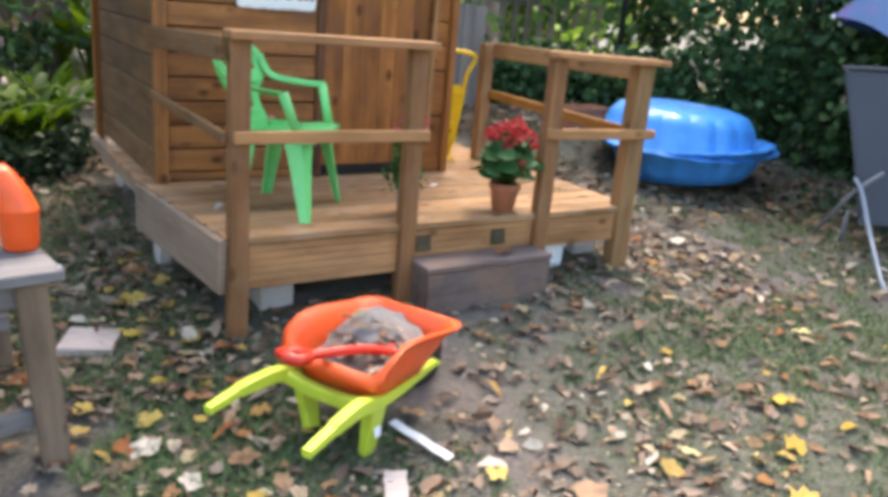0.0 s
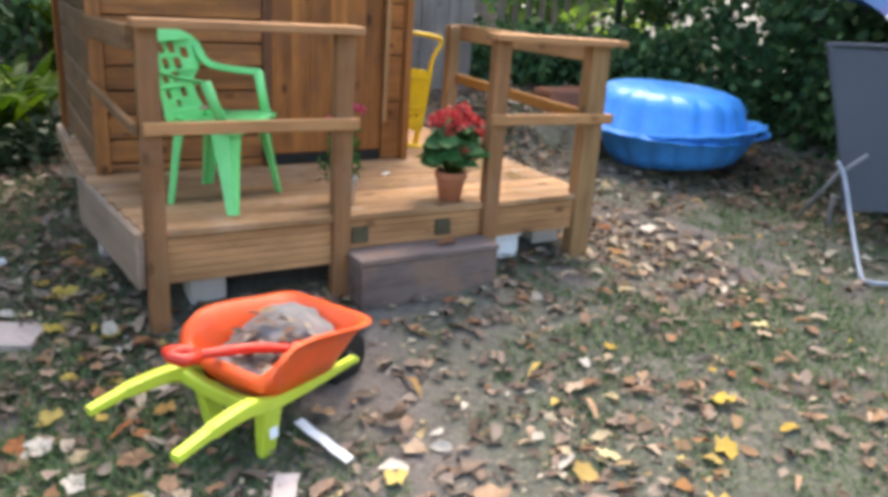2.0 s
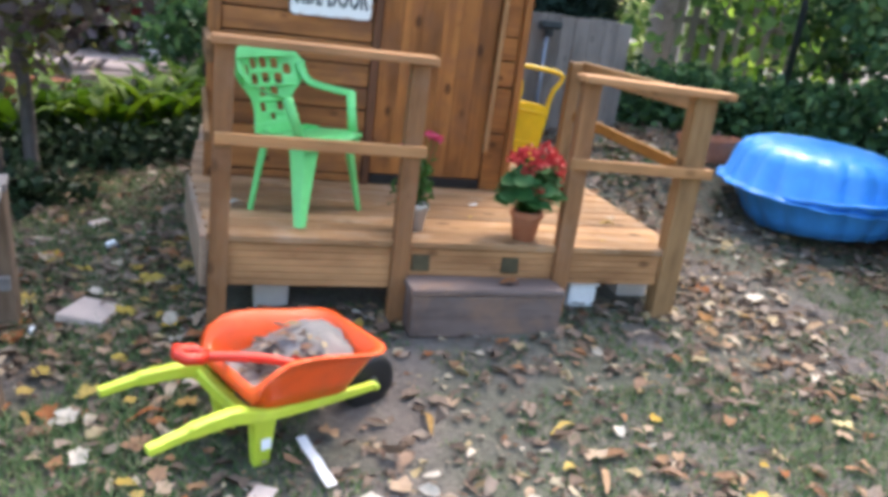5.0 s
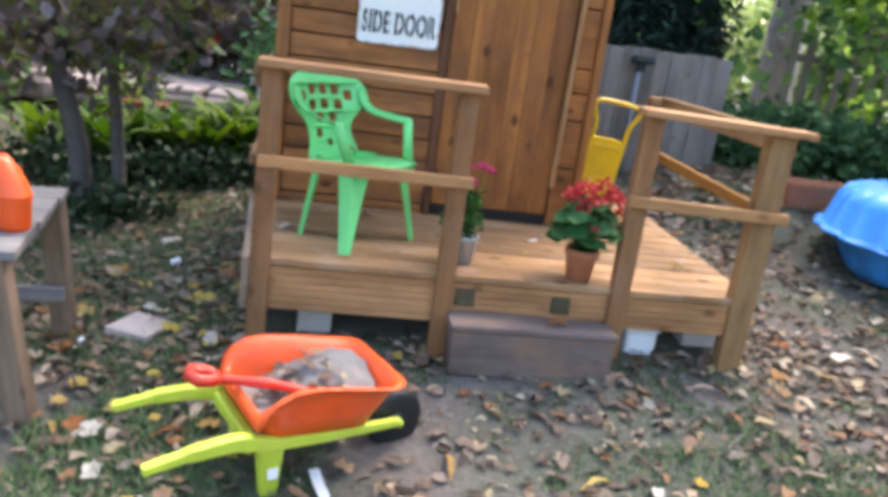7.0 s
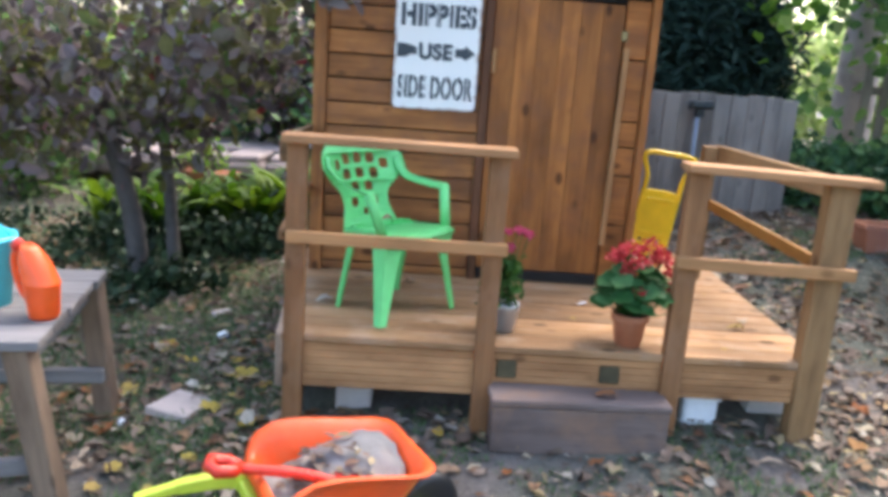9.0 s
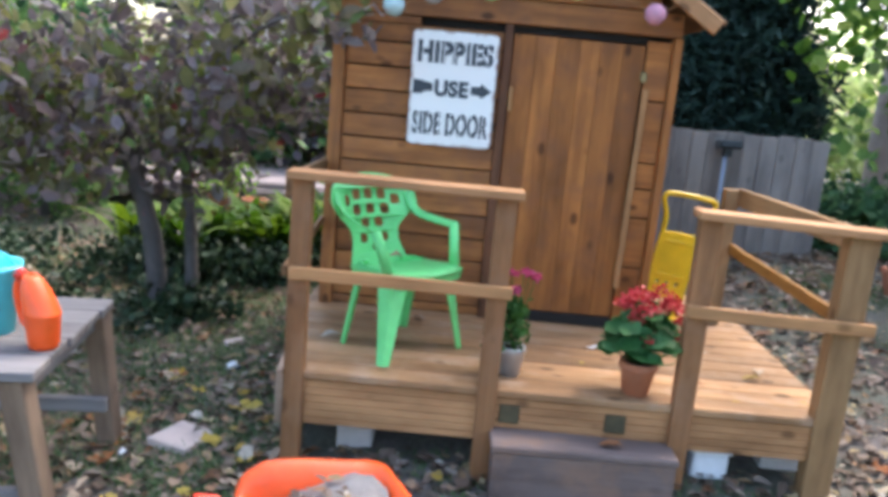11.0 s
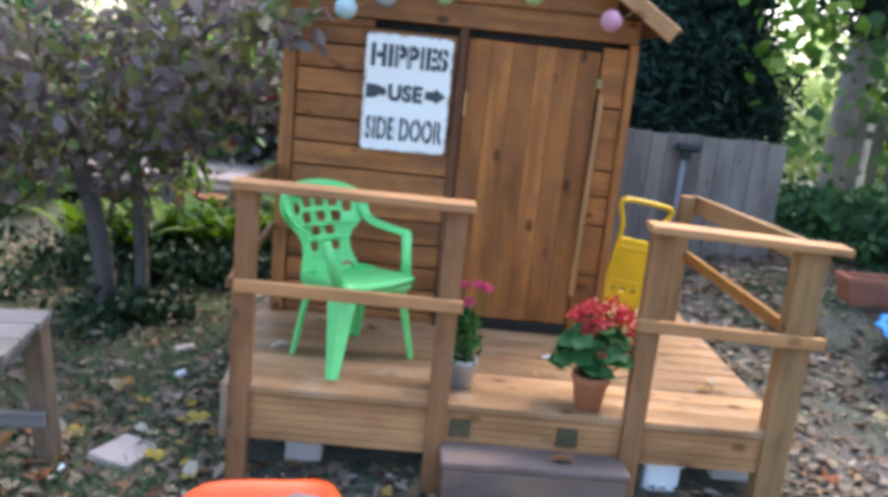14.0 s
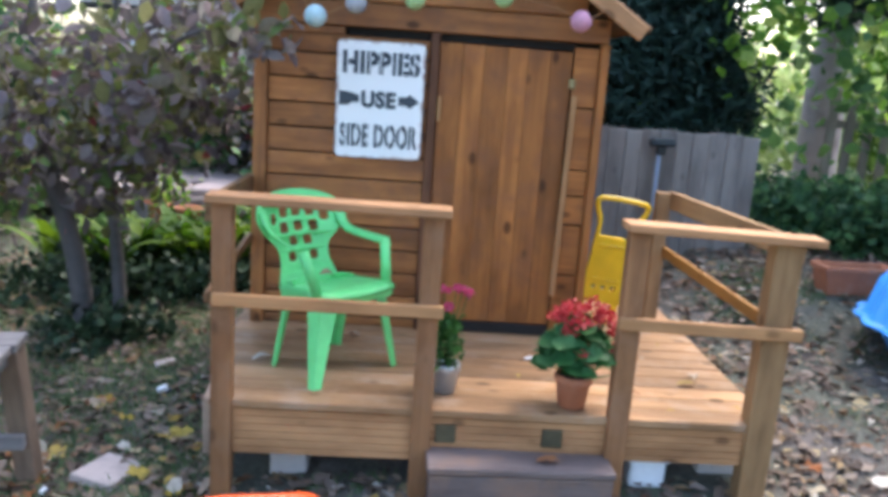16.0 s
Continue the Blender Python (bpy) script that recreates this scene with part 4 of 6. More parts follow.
def taper_mesh(p0, p1, size0, size1, mat):
    """Straight bar with a rounded rectangular section that narrows towards p1."""
    V, F = [], []
    ring = []
    for cx, cy in ((1, 1), (-1, 1), (-1, -1), (1, -1)):
        for k in (0, 45, 90):
            ang = radians({(1, 1): 0, (-1, 1): 90, (-1, -1): 180, (1, -1): 270}[(cx, cy)] + k)
            ring.append((cx * 0.72 + 0.28 * math.cos(ang), cy * 0.72 + 0.28 * math.sin(ang)))
    for t in (0.0, 0.5, 0.96, 1.0):
        shrink = 0.9 if t == 1.0 else 1.0
        wx, wy = [(q0 + (q1 - q0) * t) * shrink / 2 for q0, q1 in zip(size0, size1)]
        c = [q0 + (q1 - q0) * t for q0, q1 in zip(p0, p1)]
        V += [(c[0] + a_ * wx, c[1] + b_ * wy, c[2]) for a_, b_ in ring]
    m_ = len(ring)
    for i in range(3):
        for k in range(m_):
            k2 = (k + 1) % m_
            F.append((i * m_ + k2, i * m_ + k, (i + 1) * m_ + k, (i + 1) * m_ + k2))
    F += [tuple(range(m_)), tuple(reversed(range(3 * m_, 4 * m_)))]
    return mesh_from("taper", V, F, mat)


def sweep_bar(path, widths, heights, mat):
    """Bar of rounded rectangular section along a path; widths across, heights upright."""
    ring = []
    for cx, cy, a0 in ((1, 1, 0), (-1, 1, 90), (-1, -1, 180), (1, -1, 270)):
        for k in (0, 45, 90):
            ring.append((cx * 0.62 + 0.38 * math.cos(radians(a0 + k)), cy * 0.62 + 0.38 * math.sin(radians(a0 + k))))
    V, F, m_ = [], [], len(ring)
    for i, q in enumerate(path):
        tan = (path[min(i + 1, len(path) - 1)] - path[max(i - 1, 0)]).normalized()
        side = tan.cross(Vector((0, 0, 1))).normalized()
        up = side.cross(tan)
        V += [tuple(q + side * (a_ * widths[i] / 2) + up * (b_ * heights[i] / 2)) for a_, b_ in ring]
    for i in range(len(path) - 1):
        for k in range(m_):
            k2 = (k + 1) % m_
            F.append((i * m_ + k, i * m_ + k2, (i + 1) * m_ + k2, (i + 1) * m_ + k))
    F += [tuple(reversed(range(m_))), tuple(range((len(path) - 1) * m_, len(path) * m_))]
    return mesh_from("bar", V, F, mat)


V, F = [], []


def tub_ring(f, inset):
    """Closed loop round the tub at height fraction f."""
    pts = []
    u0, u1 = -0.020 - 0.027 * f + inset, 0.283 + 0.047 * f - inset
    w = 0.120 + 0.037 * f - inset
    r = 0.055
    corner = [(u1 - r, w - r, 0), (u0 + r * 0.7, w - r * 0.7, 90), (u0 + r * 0.7, -w + r * 0.7, 180), (u1 - r, -w + r, 270)]
    for n_, (cx, cy, a0) in enumerate(corner):
        rr = r if n_ in (0, 3) else r * 0.7
        nx = corner[(n_ + 1) % 4]
        for k in range(7):
            a = radians(a0 + 15 * k)
            pts.append((cx + rr * math.cos(a), cy + rr * math.sin(a)))
        r2 = r if (n_ + 1) % 4 in (0, 3) else r * 0.7
        ex, ey = nx[0] + r2 * math.cos(radians(nx[2])), nx[1] + r2 * math.sin(radians(nx[2]))
        sx, sy = pts[-1]
        for k in range(1, 7):
            pts.append((sx + (ex - sx) * k / 7, sy + (ey - sy) * k / 7))
    return pts


loops = []
for f, inset in ((0.0, 0.0), (0.35, 0.0), (0.7, 0.0), (0.93, 0.0), (0.94, -0.010), (1.0, -0.011), (1.0, 0.004), (0.7, 0.006), (0.35, 0.006), (0.06, 0.006)):
    ring = []
    for (u, v) in tub_ring(f, inset):
        rim = tub_section(u, f)
        base = 0.156 - 0.115 * max(0.0, u)
        ring.append((u, v * (1 - (1 - f) * 1.25 * max(0.0, u)), base + (rim - base) * f))
    loops.append(ring)
n = len(loops[0])
V = [p for ring in loops for p in ring]
for i in range(len(loops) - 1):
    for k in range(n):
        k2 = (k + 1) % n
        F.append((i * n + k, i * n + k2, (i + 1) * n + k2, (i + 1) * n + k))
F += [tuple(reversed(range(n))), tuple(range((len(loops) - 1) * n, len(loops) * n))]
part("tub", mesh_from("tub", V, F, M_ORANGE, True), bar)
for s in (-1, 1):
    # narrow grip, deeper from the shoulder on, thin under the tub
    hp = smooth_path([(-0.305, s * 0.146, 0.164), (-0.215, s * 0.142, 0.178), (-0.205, s * 0.141, 0.179), (-0.10, s * 0.132, 0.181), (-0.03, s * 0.126, 0.162), (0.03, s * 0.117, 0.149), (0.16, s * 0.092, 0.128), (0.30, s * 0.062, 0.108), (0.378, s * 0.046, 0.098)], 4)
    wide = [float(np.interp(q.x, (-0.305, -0.216, -0.204, -0.05, 0.05, 0.38), (0.024, 0.027, 0.030, 0.032, 0.026, 0.022))) for q in hp]
    deep = [float(np.interp(q.x, (-0.305, -0.216, -0.204, -0.08, 0.02, 0.38), (0.022, 0.025, 0.033, 0.040, 0.030, 0.022))) for q in hp]
    part("handle_beam", sweep_bar(hp, wide, deep, M_LIME), bar)
    part("leg", taper_mesh((-0.008, s * 0.112, 0.150), (0.004, s * 0.088, -0.008), (0.066, 0.036), (0.042, 0.026), M_LIME), bar)
cross = smooth_path([(-0.060, -0.126, 0.168), (-0.048, -0.06, 0.150), (-0.046, 0.0, 0.146), (-0.048, 0.06, 0.150), (-0.060, 0.126, 0.168)], 4)
part("crossbar", sweep_bar(cross, [0.030] * len(cross), [0.036] * len(cross), M_LIME), bar)
wheel = part("wheel", lathe_mesh([(0.02, -0.024), (0.066, -0.024), (0.082, -0.018), (0.086, 0.0), (0.082, 0.018), (0.066, 0.024), (0.02, 0.024)], M_BLACK, 32), bar, pose(0.392, 0, 0.088, 90, 0, 0), "black plastic wheel")
part("hub", lathe_mesh([(0.001, -0.034), (0.02, -0.034), (0.024, -0.026), (0.024, 0.026), (0.02, 0.034), (0.001, 0.034)], M_BLACK, 20), wheel)
part("axle", tube_mesh([([(0.385, -0.058, 0.095), (0.385, 0.058, 0.095)], 0.011)], M_LIME, 10), bar)
part("label_sticker", box_mesh(0.026, 0.0015, 0.034, M_PAPER, 0), bar, pose(0.002, -0.1185, 0.072, -8.6, 0, 0), "white paper sticker")
# load of sand, heaped towards the wheel and the house


def sand_height(u, v):
    heap = max(0.0, 1 - math.hypot((u - 0.245) / 0.21, (v - 0.078) / 0.17))
    return 0.202 + 0.068 * heap ** 0.85 + 0.015 * noise.noise((u * 22, v * 22, 1)) + 0.010 * noise.noise((u * 60, v * 60, 4))


sv, sf = [], []
for i in range(22):
    for j in range(18):
        u, v = -0.030 + 0.336 * i / 21, -0.128 + 0.256 * j / 17
        zz = sand_height(u, v)
        base = 0.156 - 0.115 * max(0.0, u)
        f = min(1.0, max(0.0, (zz - base) / (tub_section(u, 1) - base)))
        w = (0.120 + 0.037 * f) * (1 - (1 - f) * 1.25 * max(0.0, u)) - 0.008
        over = max(u - 0.250, 0.010 - u, 0.0)
        w -= 0.054 - math.sqrt(max(0.0, 0.054 ** 2 - min(over, 0.054) ** 2))
        sv.append((u, v * w / 0.128, zz))
for i in range(21):
    for j in range(17):
        a = i * 18 + j
        sf.append((a, a + 18, a + 19, a + 1))
sand = part("sand_load", mesh_from("sand", sv, sf, M_SAND, True), None, bar.matrix_basis.copy())
tagged(sand, "heap of dry sand and dead leaves in the barrow", "sand", kind="stuff")
lp = np.stack([rng.uniform(0.01, 0.215, 70), rng.uniform(-0.078, 0.090, 70)], 1)
lz3 = np.array([sand_height(u, v) + 0.010 for u, v in lp])
ll = part("barrow_leaves", leaf_cloud(np.c_[lp, lz3], rng.uniform(0.02, 0.055, 70), M_LITTER, "leaves", 0.5, 6.0, rng, 0.05, 0.10), None, bar.matrix_basis.copy())
tagged(ll, "dry fallen leaves lying on the sand", "leaves", kind="stuff")
# red shovel lying on the load
shovel = thing("toy_shovel", bar.matrix_basis @ pose(0.028, -0.006, 0.012), "red plastic toy shovel lying across the barrow", "shovel")
part("shaft", tube_mesh([(smooth_path([(-0.12, 0.045, 0.246), (-0.02, 0.006, 0.238), (0.05, -0.020, 0.224), (0.115, -0.045, 0.200)], 4), 0.0135)], M_RED, 8), shovel)
grip = [(-0.115, 0.045, 0.247), (-0.135, 0.072, 0.255), (-0.175, 0.078, 0.262), (-0.185, 0.05, 0.262), (-0.172, 0.025, 0.258), (-0.135, 0.028, 0.250), (-0.115, 0.045, 0.247)]
part("grip", tube_mesh([(grip, 0.0155)], M_RED, 8), shovel)
bl = [[(0.10 + 0.10 * a, -0.04 - 0.03 * a + 0.032 * b * (1 - 0.5 * a * a), 0.206 - 0.012 * a + 0.014 * b * b) for b in np.linspace(-1, 1, 7)] for a in np.linspace(0, 1, 6)]
slab(bl, 0.004, M_RED, "blade", shovel)

# ---- yellow toy hand truck beside the playhouse ----
truck = thing("toy_hand_truck", pose(2.266, 3.32, DZ, 4, 7, 4) @ Matrix.Scale(1.01, 4), "yellow plastic toy hand truck leaning on the playhouse", "toy")
part("panel", extrude_outline([(-0.085, 0.075), (0.085, 0.075), (0.083, 0.345), (0.04, 0.352), (-0.04, 0.352), (-0.083, 0.345)], 0.02, M_YELLOW,
     [[(-0.05 + 0.04 * k, 0.13), (-0.03 + 0.04 * k, 0.13), (-0.03 + 0.04 * k, 0.15), (-0.05 + 0.04 * k, 0.15)] for k in range(3)]), truck)
part("ridge", box_mesh(0.12, 0.008, 0.016, M_YELLOW, 0.003), truck, pose(0, -0.003, 0.315))
part("ridge", box_mesh(0.12, 0.008, 0.012, M_YELLOW, 0.003), truck, pose(0, -0.003, 0.175))
loop = smooth_path([(-0.075, 0.01, 0.33), (-0.078, 0.012, 0.41), (-0.105, 0.012, 0.475), (-0.09, 0.012, 0.502), (0.0, 0.012, 0.507), (0.09, 0.012, 0.502), (0.105, 0.012, 0.475), (0.078, 0.012, 0.41), (0.075, 0.01, 0.33)], 4)
part("handle_loop", tube_mesh([(loop, 0.0105)], M_YELLOW, 8), truck)
for s in (-1, 1):
    part("leg", box_mesh(0.022, 0.02, 0.10, M_YELLOW, 0.004), truck, pose(s * 0.07, 0.01, 0.05))
part("toe_plate", box_mesh(0.16, 0.06, 0.012, M_YELLOW, 0.003), truck, pose(0, -0.03, 0.008))

# ---- blue clam-shell sandpit ----
SCX, SCY = 3.945, 3.285
SGZ = ground_z(SCX, SCY)
pit = thing("shell_sandpit", pose(SCX, SCY, SGZ - 0.01, 0, 0, -62), "blue plastic clam-shell sandpit with its lid on", "sandpit")


def flute(amount):
    def f(a, i):
        egg = 1.0 + 0.05 * math.cos(a) - 0.04 * math.cos(2 * a)
        return egg * (1 + amount * (abs(math.cos(9 * a)) - 0.5))
    return f


part("base", lathe_mesh([(0.001, 0.02), (0.30, 0.02), (0.38, 0.06), (0.455, 0.19), (0.475, 0.2), (0.505, 0.2), (0.505, 0.188), (0.462, 0.182), (0.40, 0.07), (0.345, 0.012), (0.29, 0.0), (0.001, 0.0)], M_BLUE, 144, flute(0.05)), pit, pose(0.02, 0.0, 0.028, 0, -5, 0) @ Matrix.Diagonal((0.97, 0.95, 1.06, 1)))
part("lid", lathe_mesh([(0.001, 0.405), (0.20, 0.412), (0.32, 0.404), (0.385, 0.385), (0.425, 0.34), (0.455, 0.225), (0.475, 0.212), (0.497, 0.21), (0.497, 0.202), (0.45, 0.204)], M_BLUE, 144, flute(0.05)), pit, pose(-0.07, -0.012, -0.004, 0, 2, 3) @ Matrix.Diagonal((0.99, 0.99, 1.10, 1)))
part("rim_tab", slab_mesh([[(0.47 + 0.055 * a * (1 - b * b), 0.20 * b, 0.232 + 0.012 * a + 0.008 * abs(math.sin(9 * b))) for b in np.linspace(-1, 1, 15)] for a in np.linspace(0, 1, 5)], 0.010, M_BLUE), pit)

# ---- weathered table with watering can ----
table = thing("garden_table", pose(0, 0, 0), "weathered grey wooden garden table with splayed legs", "table")
TZ = 0.416
tA, tB = Vector((0.356, 2.49, TZ)), Vector((0.438, 1.855, TZ))
TU, TV = Vector((-0.986, -0.168, 0)), (tB - tA).normalized()
for k in range(5):
    c0 = tA + TV * (0.064 + 0.128 * k)
    beam("top_board", c0 + TU * (0.004 * (k % 2)), c0 + TU * 0.60, 0.124, 0.026, M_TABLE, table)
beam("apron", tA + Vector((-0.045, -0.05, -0.043)), tB + Vector((-0.055, 0.05, -0.043)), 0.022, 0.06, M_TABLE, table)
beam("apron", tB + Vector((-0.05, 0.045, -0.043)), tB + Vector((-0.56, -0.04, -0.043)), 0.022, 0.06, M_TABLE, table)
for top, foot in (((0.322, 2.44, TZ - 0.015), (0.338, 2.50)), ((0.374, 1.895, TZ - 0.015), (0.412, 1.958)), ((-0.13, 2.33, TZ - 0.015), (-0.17, 2.37)), ((-0.05, 1.83, TZ - 0.015), (-0.09, 1.79))):
    foot = (foot[0], foot[1], ground_z(*foot) - 0.03)
    beam("leg", foot, top, 0.062, 0.062, M_TABLE_LEG, table, up=(0, 1, 0))
beam("stretcher", (0.36, 2.425, 0.10), (-0.15, 2.35, 0.10), 0.03, 0.045, M_TABLE, table)
beam("stretcher", (0.392, 1.94, 0.06), (-0.08, 1.80, 0.06), 0.03, 0.045, M_TABLE, table)

CANX, CANY = 0.362, 2.03
can = thing("watering_can", pose(CANX + 0.012, CANY, TZ + 0.013, 0, 0, -12) @ Matrix.Diagonal((0.80, 0.80, 0.92, 1)), "bright orange plastic watering can on the table", "watering can")


def can_body():
    """Tall can whose shoulder leans over to the pouring side."""
    me = lathe_mesh([(0.001, 0.004), (0.040, 0.004), (0.044, 0.02), (0.049, 0.10), (0.048, 0.128), (0.041, 0.158), (0.028, 0.186), (0.016, 0.204), (0.020, 0.208), (0.032, 0.193),
                     (0.046, 0.164), (0.053, 0.132), (0.056, 0.108), (0.0575, 0.104), (0.0575, 0.098), (0.0545, 0.094), (0.048, 0.012), (0.043, 0.0), (0.001, 0.0)], M_ORANGE, 28)
    for v in me.vertices:
        v.co.x -= 0.46 * max(0.0, v.co.z - 0.085) ** 1.1
    return me


part("body", can_body(), can)
part("handle", tube_mesh([(smooth_path([(-0.052, 0, 0.045), (-0.082, 0, 0.075), (-0.100, 0, 0.13), (-0.098, 0, 0.172), (-0.080, 0, 0.186)], 5), 0.010)], M_ORANGE, 8), can)
part("nozzle", lathe_mesh([(0.001, 0.03), (0.016, 0.028), (0.021, 0.018), (0.021, 0.004), (0.014, 0.0)], M_RED, 16), can, pose(-0.072, 0, 0.192, 0, -50, 0))
bkt = thing("toy_bucket", pose(0.188, 2.115, TZ + 0.013), "cyan plastic toy bucket on the table", "bucket")
part("body", lathe_mesh([(0.001, 0.004), (0.05, 0.004), (0.07, 0.185), (0.078, 0.19), (0.078, 0.175), (0.072, 0.172), (0.054, 0.0), (0.001, 0.0)], M_CYAN, 28), bkt)
part("bail", tube_mesh([(smooth_path([(0.074, 0, 0.18), (0.06, -0.03, 0.22), (0.0, -0.045, 0.245), (-0.06, -0.03, 0.22), (-0.074, 0, 0.18)], 5), 0.004)], M_CYAN, 6), bkt)

# ---- sun lounger ----
LGZ = ground_z(3.5, 1.8)
lounge = thing("sun_lounger", pose(3.66, 2.06, LGZ, 0, 0, -28), "folding garden lounger with grey sling and pale tube frame", "lounger")
lean = 0.18
bk = [[(0.10 * (1 - b) + (0.62 - 0.10 * (1 - b)) * a, 0.05 + lean * b - 0.015 * math.sin(b * 3), 0.18 + 0.67 * b) for a in np.linspace(0, 1, 6)] for b in np.linspace(0, 1, 9)]
V, F = [], []
for row in bk:
    V += row
for row in bk:
    V += [(x, y + 0.006, zz) for x, y, zz in row]
for i in range(8):
    for j in range(5):
        a = i * 6 + j
        F += [(a, a + 1, a + 7, a + 6), (54 + a, 60 + a, 61 + a, 55 + a)]
part("backrest", mesh_from("sling", V, F, M_FABRIC, True), lounge)
part("back_frame", tube_mesh([(smooth_path([(0.10, 0.05, 0.22), (0.045, 0.05 + lean * 0.5, 0.55), (-0.008, 0.05 + lean * 0.95, 0.825), (0.03, 0.05 + lean, 0.862), (0.59, 0.05 + lean, 0.862), (0.632, 0.05 + lean * 0.95, 0.825), (0.632, 0.05 + lean * 0.5, 0.55), (0.62, 0.05, 0.22)], 5), 0.011)], M_FABRIC, 8), lounge)
for s, lx in ((-1, 0.07), (1, 0.64)):
    part("arm", tube_mesh([([(lx - 0.12, 0.14, 0.11), (lx - 0.025, 0.05, 0.335), (lx + 0.06, 0.0, 0.435)], 0.0095)], M_TUBE_DARK, 8), lounge, None, "dull folding arm")
    part("leg", tube_mesh([(smooth_path([(lx - 0.03, 0.06, 0.39), (lx - 0.012, 0.01, 0.33), (lx - 0.02, -0.11, 0.20), (lx - 0.05, -0.27, 0.085), (lx - 0.07, -0.375, 0.022), (lx - 0.05, -0.40, 0.012), (lx + 0.0, -0.415, 0.012)], 5), 0.0098)], M_ALU, 8), lounge)
part("seat", mesh_from("seat_sling", [(0.14, 0.05, 0.19), (0.62, 0.05, 0.19), (0.62, 0.24, 0.20), (0.16, 0.24, 0.20), (0.14, 0.05, 0.183), (0.62, 0.05, 0.183), (0.62, 0.24, 0.193), (0.16, 0.24, 0.193)],
     [(0, 1, 2, 3), (7, 6, 5, 4), (0, 4, 5, 1), (1, 5, 6, 2), (2, 6, 7, 3), (3, 7, 4, 0)], M_FABRIC), lounge)
for lx in (0.1, 0.62):
    part("rear_leg", tube_mesh([([(lx + 0.05, 0.22, 0.20), (lx + 0.05, 0.24, 0.0)], 0.0115)], M_TUBE_DARK, 8), lounge)
part("ground_bar", tube_mesh([([(0.06, -0.412, 0.012), (0.66, -0.42, 0.012)], 0.0115)], M_ALU, 8), lounge)
part("care_tag", box_mesh(0.022, 0.003, 0.016, M_WHITE, 0), lounge, pose(0.15, 0.05 + lean * 0.93, 0.785, -12, 0, 8), "small white sewn tag")

# ---- parasol behind the lounger ----
par = thing("parasol", pose(4.75, 2.33, ground_z(4.75, 2.33)), "blue and violet cloth parasol standing half lowered", "parasol")
part("pole", tube_mesh([([(0, 0, 0), (0, 0, 1.62)], 0.016)], M_ALU, 10), par)
rim = []
for k in range(8):
    a = radians(45 * k + 140)
    rim.append((0.62 * math.cos(a), 0.62 * math.sin(a), 0.99 - 0.38 * (0.6 + 0.37 * math.cos(a) - 0.5 * math.sin(a))))
for k in range(8):
    a, b = Vector(rim[k]), Vector(rim[(k + 1) % 8])
    topv = Vector((0, 0, 1.60))
    V, F = [], []
    for i in range(7):
        t = i / 6
        for j in range(7):
            q = topv.lerp(a.lerp(b, j / 6), t)
            q.z += 0.03 * t * math.sin(math.pi * j / 6) + 0.02 * math.sin(math.pi * t)
            V.append(q)
    V += [v + Vector((0, 0, -0.004)) for v in V]
    for i in range(6):
        for j in range(6):
            c = i * 7 + j
            F += [(c, c + 7, c + 8, c + 1), (49 + c, 50 + c, 57 + c, 56 + c)]
    part("canopy_panel", mesh_from("panel", V, F, M_CLOTH, True), par)
    part("rib", tube_mesh([([tuple(topv.lerp(a, 0.02) - Vector((0, 0, 0.012))), tuple(topv.lerp(a, 0.55) + Vector((0, 0, 0.04))), tuple(a * 1.0 + Vector((0, 0, -0.004)))], 0.006)], M_ALU, 6), par)
    part("rib_tip", ball_mesh(0.013, M_WHITE, 8), par, pose(*a))

# ---- fences, pole, lamp, planter ----
fence = thing("board_fence", pose(0, 0, 0), "weathered grey vertical board fence panel", "fence", kind="structure")
x, k = 1.3, 0
while x < 3.44:
    w = 0.098 + 0.006 * math.sin(k * 2.1)
    gz = ground_z(x, 4.72)
    beam("board", (x + w / 2, 4.72 + 0.004 * (k % 2), gz - 0.03), (x + w / 2, 4.72 + 0.004 * (k % 2), 1.035 + 0.006 * math.sin(k * 1.7)), 0.018, w - 0.002, M_FENCE, fence, up=(1, 0, 0))
    x, k = x + w, k + 1
beam("fence_rail", (1.3, 4.75, 0.85), (3.44, 4.75, 0.85), 0.03, 0.06, M_FENCE, fence)
beam("fence_rail", (1.3, 4.75, 0.4), (3.44, 4.75, 0.4), 0.03, 0.06, M_FENCE, fence)
picket = thing("picket_fence", pose(0, 0, 0), "far dark wooden picket fence", "fence", kind="structure")
for k in range(9):
    px = 4.52 + 0.14 * k
    beam("picket", (px, 6.0, 0.15), (px, 6.0, 1.35 + 0.02 * (k % 2)), 0.018, 0.07, M_FENCE, picket, up=(1, 0, 0))
beam("picket_rail", (4.47, 6.03, 1.1), (5.75, 6.03, 1.1), 0.03, 0.06, M_FENCE, picket)

lamp = thing("solar_lamp", pose(2.852, 4.63, ground_z(2.9, 4.6)), "black solar garden lamp on a thin grey stake", "lamp")
part("stake", tube_mesh([([(0, 0, 0), (0, 0, 0.92 - ground_z(2.9, 4.6))], 0.013)], M_ALU, 8), lamp)
part("head", box_mesh(0.13, 0.09, 0.045, M_STEEL, 0.01, 2), lamp, pose(0.012, 0, 0.972 - ground_z(2.9, 4.6), -8, 0, 0))
part("neck", box_mesh(0.05, 0.04, 0.05, M_STEEL, 0.006), lamp, pose(0.006, 0, 0.930 - ground_z(2.9, 4.6)))

pole = thing("metal_post", pose(4.55, 4.55, ground_z(4.55, 4.55)), "thin dark green metal post", "post")
part("shaft", tube_mesh([([(0, 0, 0), (0, 0, 2.4)], 0.022)], M_STEEL, 8), pole)

